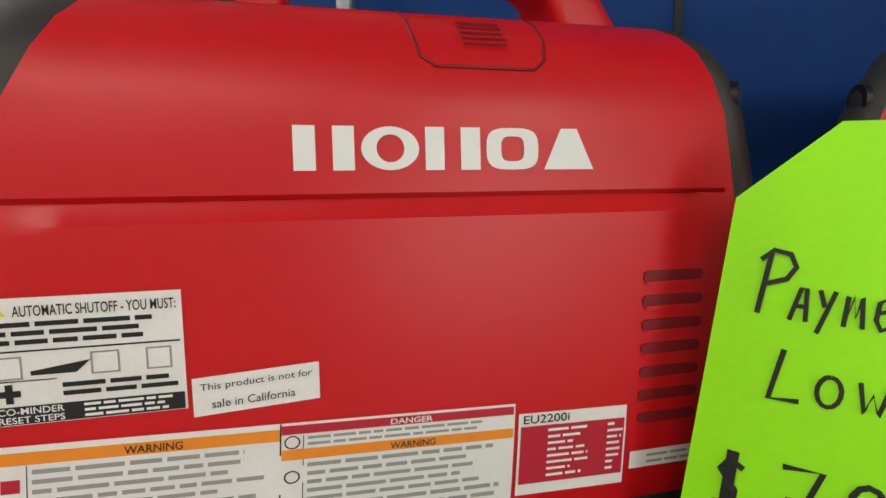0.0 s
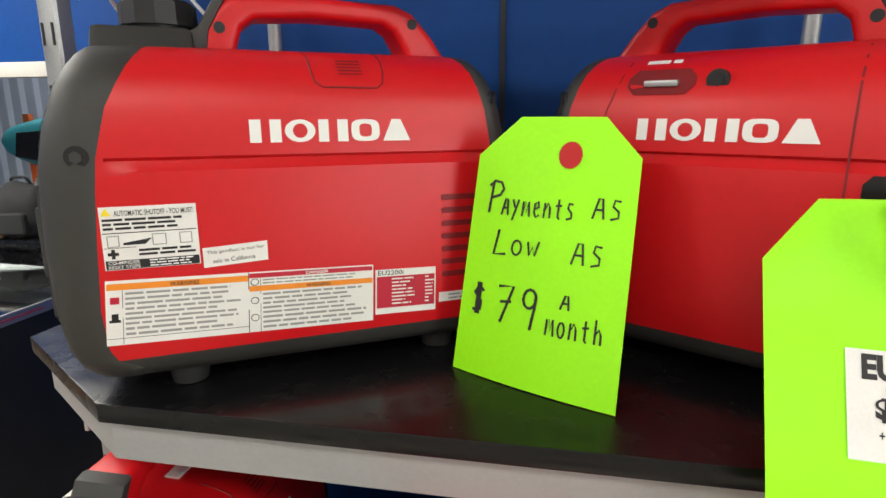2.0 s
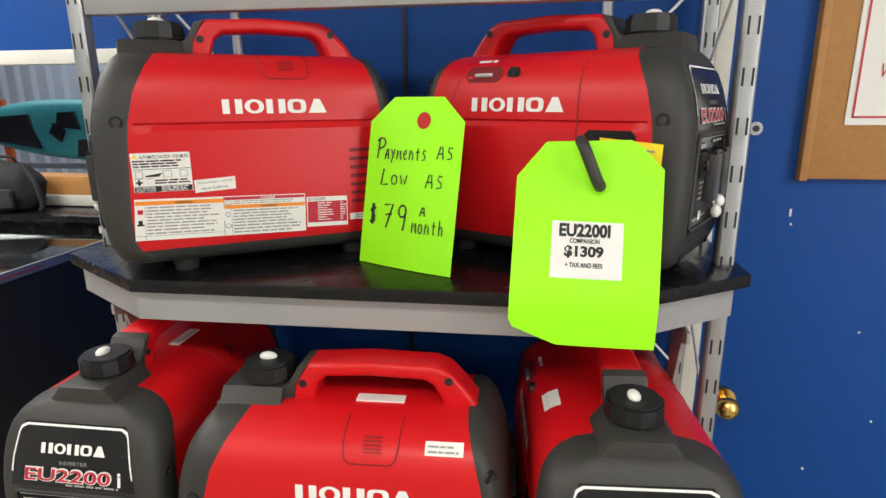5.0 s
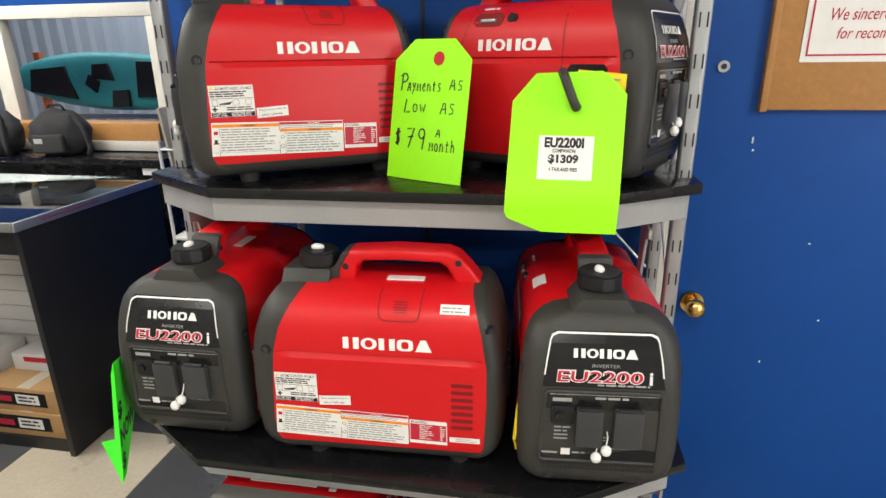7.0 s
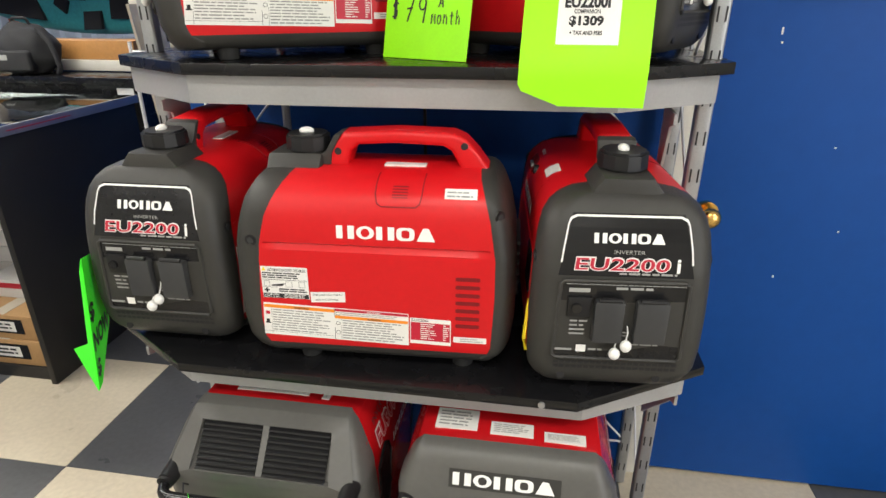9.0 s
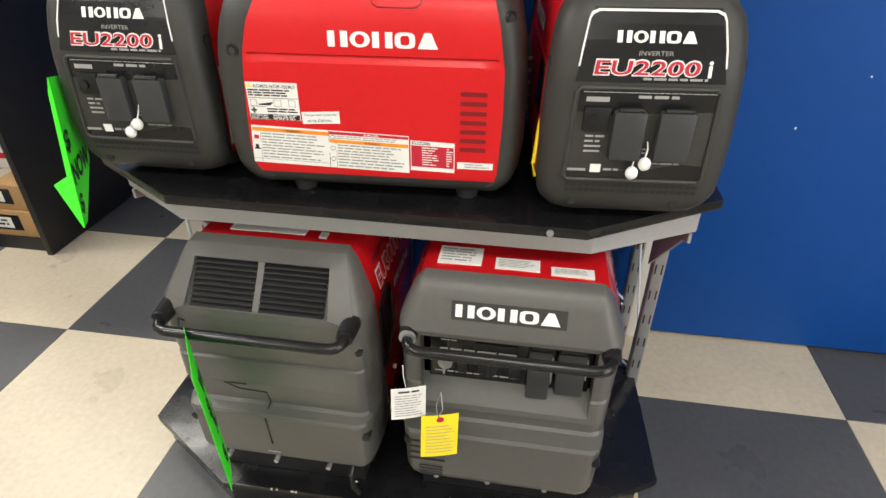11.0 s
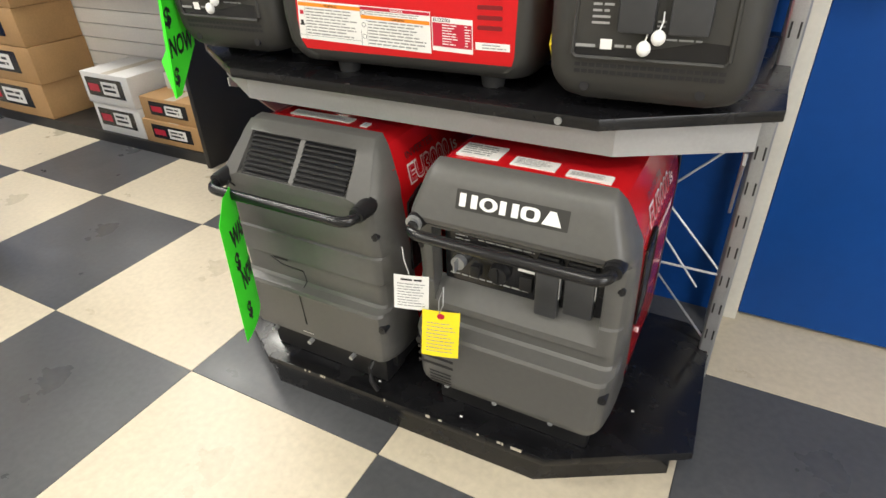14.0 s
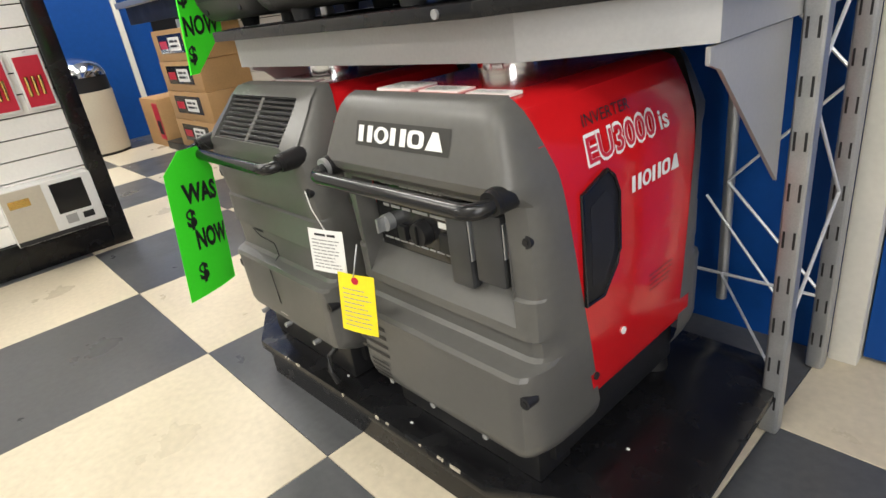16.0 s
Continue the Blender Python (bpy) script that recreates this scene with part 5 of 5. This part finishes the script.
carton(-1.775, -1.43, 1.262, 1.55, 0.056, 0.205, WHITEBOX, "white printed carton on the bay's deck")
carton(-1.79, -1.44, 1.258, 1.55, 0.207, 0.36, WHITEBOX, "white printed carton stacked on another")
carton(-1.42, -1.005, 1.258, 1.55, 0.056, 0.17, CARDBOARD, "flat brown carton with a dark label")
carton(-1.4, -1.01, 1.265, 1.55, 0.172, 0.28, CARDBOARD, "flat brown carton with a dark label")
st = tagged(part("carton", box(-1.36, -1.1, 1.4, 1.55, 0.281, 0.36, 0.003), WHITEBOX, None, "", 30), "white carton with a red stripe lying on others", "carton", "cartons in the counter bay")
part("red_stripe", box(-1.3, -1.16, 1.3985, 1.3998, 0.325, 0.348), LOGORED, st, "", 0)
for k in range(4):
    carton(-2.86 + 0.012 * k, -2.17 + 0.01 * (k % 2), 1.252, 1.567, 0.056 + 0.19 * k, 0.244 + 0.19 * k, CARDBOARD, "large brown cardboard carton in a stack", group="stack of large cartons")
oc = tagged(part("open_carton", box(-3.6, -3.21, 1.26, 1.6, 0.0, 0.36, 0.006), CARDBOARD, None, "", 30), "brown carton with a red label on the floor", "carton", "cartons on the floor")
part("carton_label", box(-3.33, -3.215, 1.2575, 1.2595, 0.06, 0.33), LOGORED, oc, "red and black label", 0)
part("label_field", box(-3.31, -3.235, 1.2555, 1.2572, 0.1, 0.2), INK, oc, "", 0)

# ---- window wall with the yard beyond ----
wall("wall_window_below", box(-4.1, -0.12, 2.62, 2.76, 0, 1.1), BLUE, "blue painted wall below the window")
wall("wall_window_above", box(-4.1, -0.12, 2.62, 2.76, 1.8, 3.0), BLUE, "blue painted wall above the window")
wall("wall_window_side", box(-1.26, -0.12, 2.62, 2.76, 1.1, 1.8), BLUE, "blue painted wall beside the window")
win = tagged(new("window_1"), "wide white-framed window onto the yard", "window", kind="structure")
part("window_frame", box(-4.1, -1.21, 2.59, 2.66, 1.79, 1.86, 0.003), TRIM, win, "cream painted frame")
part("window_frame", box(-1.30, -1.21, 2.592, 2.66, 1.1, 1.789, 0.003), TRIM, win)
part("mullion", box(-2.33, -2.235, 2.592, 2.66, 1.1, 1.789, 0.003), TRIM, win, "cream painted mullion")
part("window_sill", box(-4.1, -1.22, 2.45, 2.6, 1.13, 1.225, 0.004), WOOD, win, "tan wooden sill")
part("sill_ledge", box(-4.1, -1.22, 2.43, 2.6, 1.075, 1.128, 0.003), TRIM, win, "cream ledge")
wall("yard_wall", box(-7.5, 1.5, 5.3, 5.5, 0, 3.0), CORRUGATED, "pale corrugated metal wall of the yard")
for k in range(46):
    part("rib", prism([(0, 5.3), (0.03, 5.262), (0.075, 5.262), (0.105, 5.3)], "z", 0.0, 2.9), CORRUGATED, bpy.data.objects["yard_wall"], "", 0).location.x = -7.2 + 0.18 * k
area_lamp("yard_light", (-2.6, 4.0, 2.9), (-2.6, 4.6, 0.5), 3.0, 1.2, 75, (0.85, 0.92, 1.0))
# kayak lying on its side in the yard
ky = base("kayak", pose(-2.1, 3.5, 1.4, 0, 2, 0), "teal moulded kayak with dark deck pads beyond the window", "kayak")
rows = []
for k in range(25):
    t = k / 24
    hw = 0.21 * (math.sin(math.pi * min(1, max(0.0, t * 1.03 - 0.0)) ** 0.8)) ** 0.62 if 0 < t < 0.97 else 0.01
    x = -1.05 + 2.1 * t
    rows.append([Vector((x, -0.1 * math.cos(a) * min(1, hw / 0.12) + 0.03, hw * math.sin(a))) for a in [j * math.tau / 20 for j in range(20)]])
bm = grid(rows, close=True)
bmesh.ops.recalc_face_normals(bm, faces=bm.faces)
part("hull", bm, TEAL, ky, "teal plastic hull", 40)
for pts in (((-0.83, -0.09), (-0.45, -0.13), (-0.52, 0.1), (-0.8, 0.07)), ((-0.3, 0.02), (-0.12, 0.01), (-0.16, 0.13), (-0.28, 0.12)), ((-0.36, -0.02), (-0.28, -0.08), (-0.24, 0.0), (-0.32, 0.05)), ((-0.16, -0.18), (-0.02, -0.17), (-0.01, -0.05), (-0.14, -0.06)), ((0.06, -0.1), (0.4, -0.09), (0.36, 0.15), (0.08, 0.15)), ((0.46, -0.06), (0.72, -0.04), (0.68, 0.14), (0.44, 0.16))):
    part("deck_pad", prism(pts, "y", -0.088, -0.06, 0.004), FABRIC, ky, "dark deck pad", 30)
sd = base("kayak_stand", pose(-3.0, 3.62, 0), "orange painted steel stand holding the kayak", "stand")
part("upright", box(-0.025, 0.025, -0.02, 0.02, 0, 1.62, 0.004), ORANGEPAINT, sd)
part("arm", box(-0.02, 2.2, 0.0, 0.03, 1.12, 1.16, 0.004), STEEL, sd)
part("foot", box(-0.3, 0.3, -0.03, 0.03, 0, 0.03, 0.004), STEEL, sd)
part("upright", box(1.9, 1.94, -0.02, 0.02, 0, 1.75, 0.004), STEEL, sd)
# black bench with backpacks below the window
bn = base("low_bench", pose(0, 0, 0), "black bench along the wall below the window", "bench")
part("bench_top", box(-3.6, -1.06, 2.2, 2.425, 1.03, 1.07, 0.004), BOARD, bn, "glossy black top")
part("bench_front", box(-3.55, -1.08, 2.22, 2.42, 0.0, 1.029), BOARD, bn)
part("bench_label", box(-1.19, -1.1, 2.2185, 2.2198, 0.985, 1.02), PAPER, bn, "white shelf label", 0)


def backpack(m, label):
    b = base("backpack", m, label, "backpack", "backpacks on the bench")
    bm = bmesh.new()
    bmesh.ops.create_uvsphere(bm, u_segments=28, v_segments=18, radius=1)
    for v in bm.verts:
        c = v.co
        k = 1 + 0.12 * noise.noise(c * 2.3) + 0.05 * noise.noise(c * 6)
        v.co = Vector((c.x * 0.165 * k, c.y * 0.1 * k, max(0.0, 0.11 + c.z * 0.135 * k)))
    part("bag", bm, FABRIC, b, "black crumpled fabric bag", 60)
    part("pocket", box(-0.1, 0.08, -0.115, -0.06, 0.02, 0.12, 0.02, 3), FABRIC, b, "black front pocket")
    part("strap", tube(round_path([(0.1, -0.03, 0.22), (0.17, -0.06, 0.15), (0.2, -0.07, 0.03), (0.17, -0.05, 0.01)], 0.03), 0.013, 8), FABRIC, b)
    part("grab_loop", tube(round_path([(-0.04, 0, 0.235), (-0.03, -0.01, 0.268), (0.04, -0.01, 0.268), (0.05, 0, 0.235)], 0.015), 0.007, 8), FABRIC, b)
    part("patch", box(-0.075, -0.03, -0.1165, -0.1152, 0.075, 0.1), INKGREY, b, "pale patch", 0)
    return b


backpack(pose(-1.72, 2.31, 1.071, 0, 0, 8), "black fabric backpack lying on the bench")
backpack(pose(-2.1, 2.3, 1.071, 0, 0, -20), "black fabric backpack beside another on the bench")
# bundle of boards behind the rack
st = base("wire_stand", pose(0, 0, 0), "white wire stand holding a bundle of boards behind the rack", "wire stand")
for px, py in ((-0.42, 1.33), (-0.2, 1.33), (-0.42, 1.5), (-0.2, 1.5)):
    part("leg", rod((px, py, 0), (px, py, 1.3), 0.006, 8), WIRE, st)
for z in (0.35, 0.75, 0.95, 1.27):
    part("ring", tube([(-0.42, 1.33, z), (-0.2, 1.33, z), (-0.2, 1.5, z), (-0.42, 1.5, z), (-0.42, 1.33, z)], 0.004, 6), WIRE, st)
part("tray", box(-0.42, -0.2, 1.33, 1.5, 0.94, 0.95), WIRE, st)
for k in range(5):
    b = tagged(part("poster_board", box(-0.004, 0.004, -0.06, 0.06, 0, 0.46, 0.001), PAPER if k % 2 else BEIGE, None, "", 0), "cream cardboard poster board standing in the wire stand", "board", "bundle of boards")
    b.matrix_basis = pose(-0.385 + 0.04 * k, 1.4 + 0.01 * k, 0.951, 0, -5 + 2.5 * k, 20 - 6 * k)

# ---- slatwall aisle display ----
ds = base("slatwall_display", pose(0, 0, 0), "white slatwall display with a black frame and hanging packets", "display stand")
part("frame_post", box(-1.34, -1.245, 0.345, 0.415, 0, 1.7, 0.004), BOARD, ds, "black frame post")
part("frame_base", box(-1.34, -1.245, -1.4, 0.344, 0, 0.125, 0.004), BOARD, ds, "black frame base")
part("core", box(-1.9, -1.29, -1.4, 0.344, 0.126, 1.7), BOARD, ds)
for k in range(20):
    z = 0.128 + 0.0765 * k
    part("slat", box(-1.289, -1.262, -1.4, 0.343, z, z + 0.072, 0.002), SLAT, ds, "", 0)


def packet(y, z, w, h, mat, label):
    p = tagged(part("blister_packet", box(-1.252, -1.235, y, y + w, z, z + h, 0.004), mat, None, "", 30), label, "packet", "hanging packets")
    part("card", box(-1.234, -1.2325, y + 0.008, y + w - 0.008, z + 0.01, z + h - 0.02), LOGORED, p, "red printed card", 0)
    part("peg", rod((-1.265, y + w / 2, z + h - 0.008), (-1.19, y + w / 2, z + h - 0.004), 0.003, 8), STEEL, p, "steel peg")
    for k in range(3):
        part("plug", rod((-1.233, y + 0.025 + 0.022 * k, z + 0.05), (-1.222, y + 0.025 + 0.022 * k, z + 0.12), 0.007, 10), BRASS, p, "small brass fitting")
    return p


packet(0.235, 0.6, 0.1, 0.21, WHITEBOX, "clear packet with a red card and brass fittings")
packet(0.115, 0.6, 0.1, 0.21, WHITEBOX, "clear packet with a red card and brass fittings")
bx = tagged(part("product_box", box(-1.26, -1.17, 0.02, 0.335, 0.128, 0.345, 0.003), WHITEBOX, None, "", 30), "white and cream product box with a dark picture", "box")
fx = lambda u, v: Vector((-1.1688, u, v))
part("cream_field", patch(0.022, 0.13, 0.16, 0.34, fx), BEIGE, bx, "", 0)
part("picture", patch(0.185, 0.21, 0.3, 0.33, fx, 1, 1), GLOSSBLACK, bx, "dark product picture", 0)
part("picture", patch(0.2, 0.165, 0.24, 0.2, fx), INKGREY, bx, "", 0)
part("picture", patch(0.26, 0.17, 0.3, 0.195, fx), INK, bx, "", 0)
part("gold_bar", patch(0.04, 0.275, 0.11, 0.305, lambda u, v: Vector((-1.168, u, v))), BRASS, bx, "", 0)
part("dark_bar", patch(0.022, 0.13, 0.333, 0.148, lambda u, v: Vector((-1.168, u, v))), INK, bx, "", 0)

# ---- far corner: litter bin and blue wall ----
wall("wall_far", box(-4.25, -4.1, -4.4, 1.42, 0, 3.0), BLUE, "blue painted far wall")
wall("trim_far", box(-4.27, -4.085, 1.422, 1.465, 0, 3.0), TRIM, "cream corner trim", "trim")
wall("wall_far_side", box(-4.25, -4.12, 1.467, 1.69, 0, 3.0), BLUE, "blue painted far wall")
# black sheet set behind the doorway, its colour gives the darkness inside
wall("doorway_dark_sheet", box(-4.6, -4.5, 1.69, 2.62, 0, 3.0), BLACK, "black sheet standing in for the darkness of a doorway")
lb = base("litter_bin", pose(-3.72, 0.93, 0), "beige litter bin with a chrome dome lid", "litter bin")
bm = rod((0, 0, 0.02), (0, 0, 0.47), 0.19, 32, 0.195)
part("bin_body", bm, BEIGE, lb, "beige painted steel body", 40)
part("bin_base", rod((0, 0, 0), (0, 0, 0.025), 0.185, 32), BLACK, lb)
part("bin_band", rod((0, 0, 0.471), (0, 0, 0.575), 0.19, 32, 0.185), BLACK, lb, "black band")
bm = bmesh.new()
bmesh.ops.create_uvsphere(bm, u_segments=32, v_segments=16, radius=0.19, matrix=Matrix.Translation((0, 0, 0.576)) @ Matrix.Diagonal((1, 1, 0.75, 1)))
bmesh.ops.delete(bm, geom=[v for v in bm.verts if v.co.z < 0.574], context="VERTS")
part("dome_lid", bm, CHROME, lb, "chrome dome lid", 40)

# ---- floor tiles ----
fl = bpy.data.objects["floor"]
tile_meshes = {}
for i in range(-11, 8):
    for j in range(-8, 9):
        x0, y0 = FLOOR_X + i * PX, FLOOR_Y + j * PY
        if x0 < -6.4 or x0 + PX > 4.1 or y0 < -4.5 or y0 + PY > 5.4:
            continue
        dark = (i + j) % 2 == 0
        if dark not in tile_meshes:
            tile_meshes[dark] = part("tile", box(0.0006, PX - 0.0006, 0.0006, PY - 0.0006, -0.006, 0.0, 0.0008, 1), GREYTILE if dark else CREAMTILE, fl, "", 0)
            tile_meshes[dark].matrix_basis = Matrix.Translation((x0, y0, 0))
        else:
            again(tile_meshes[dark], fl, Matrix.Translation((x0, y0, 0)))
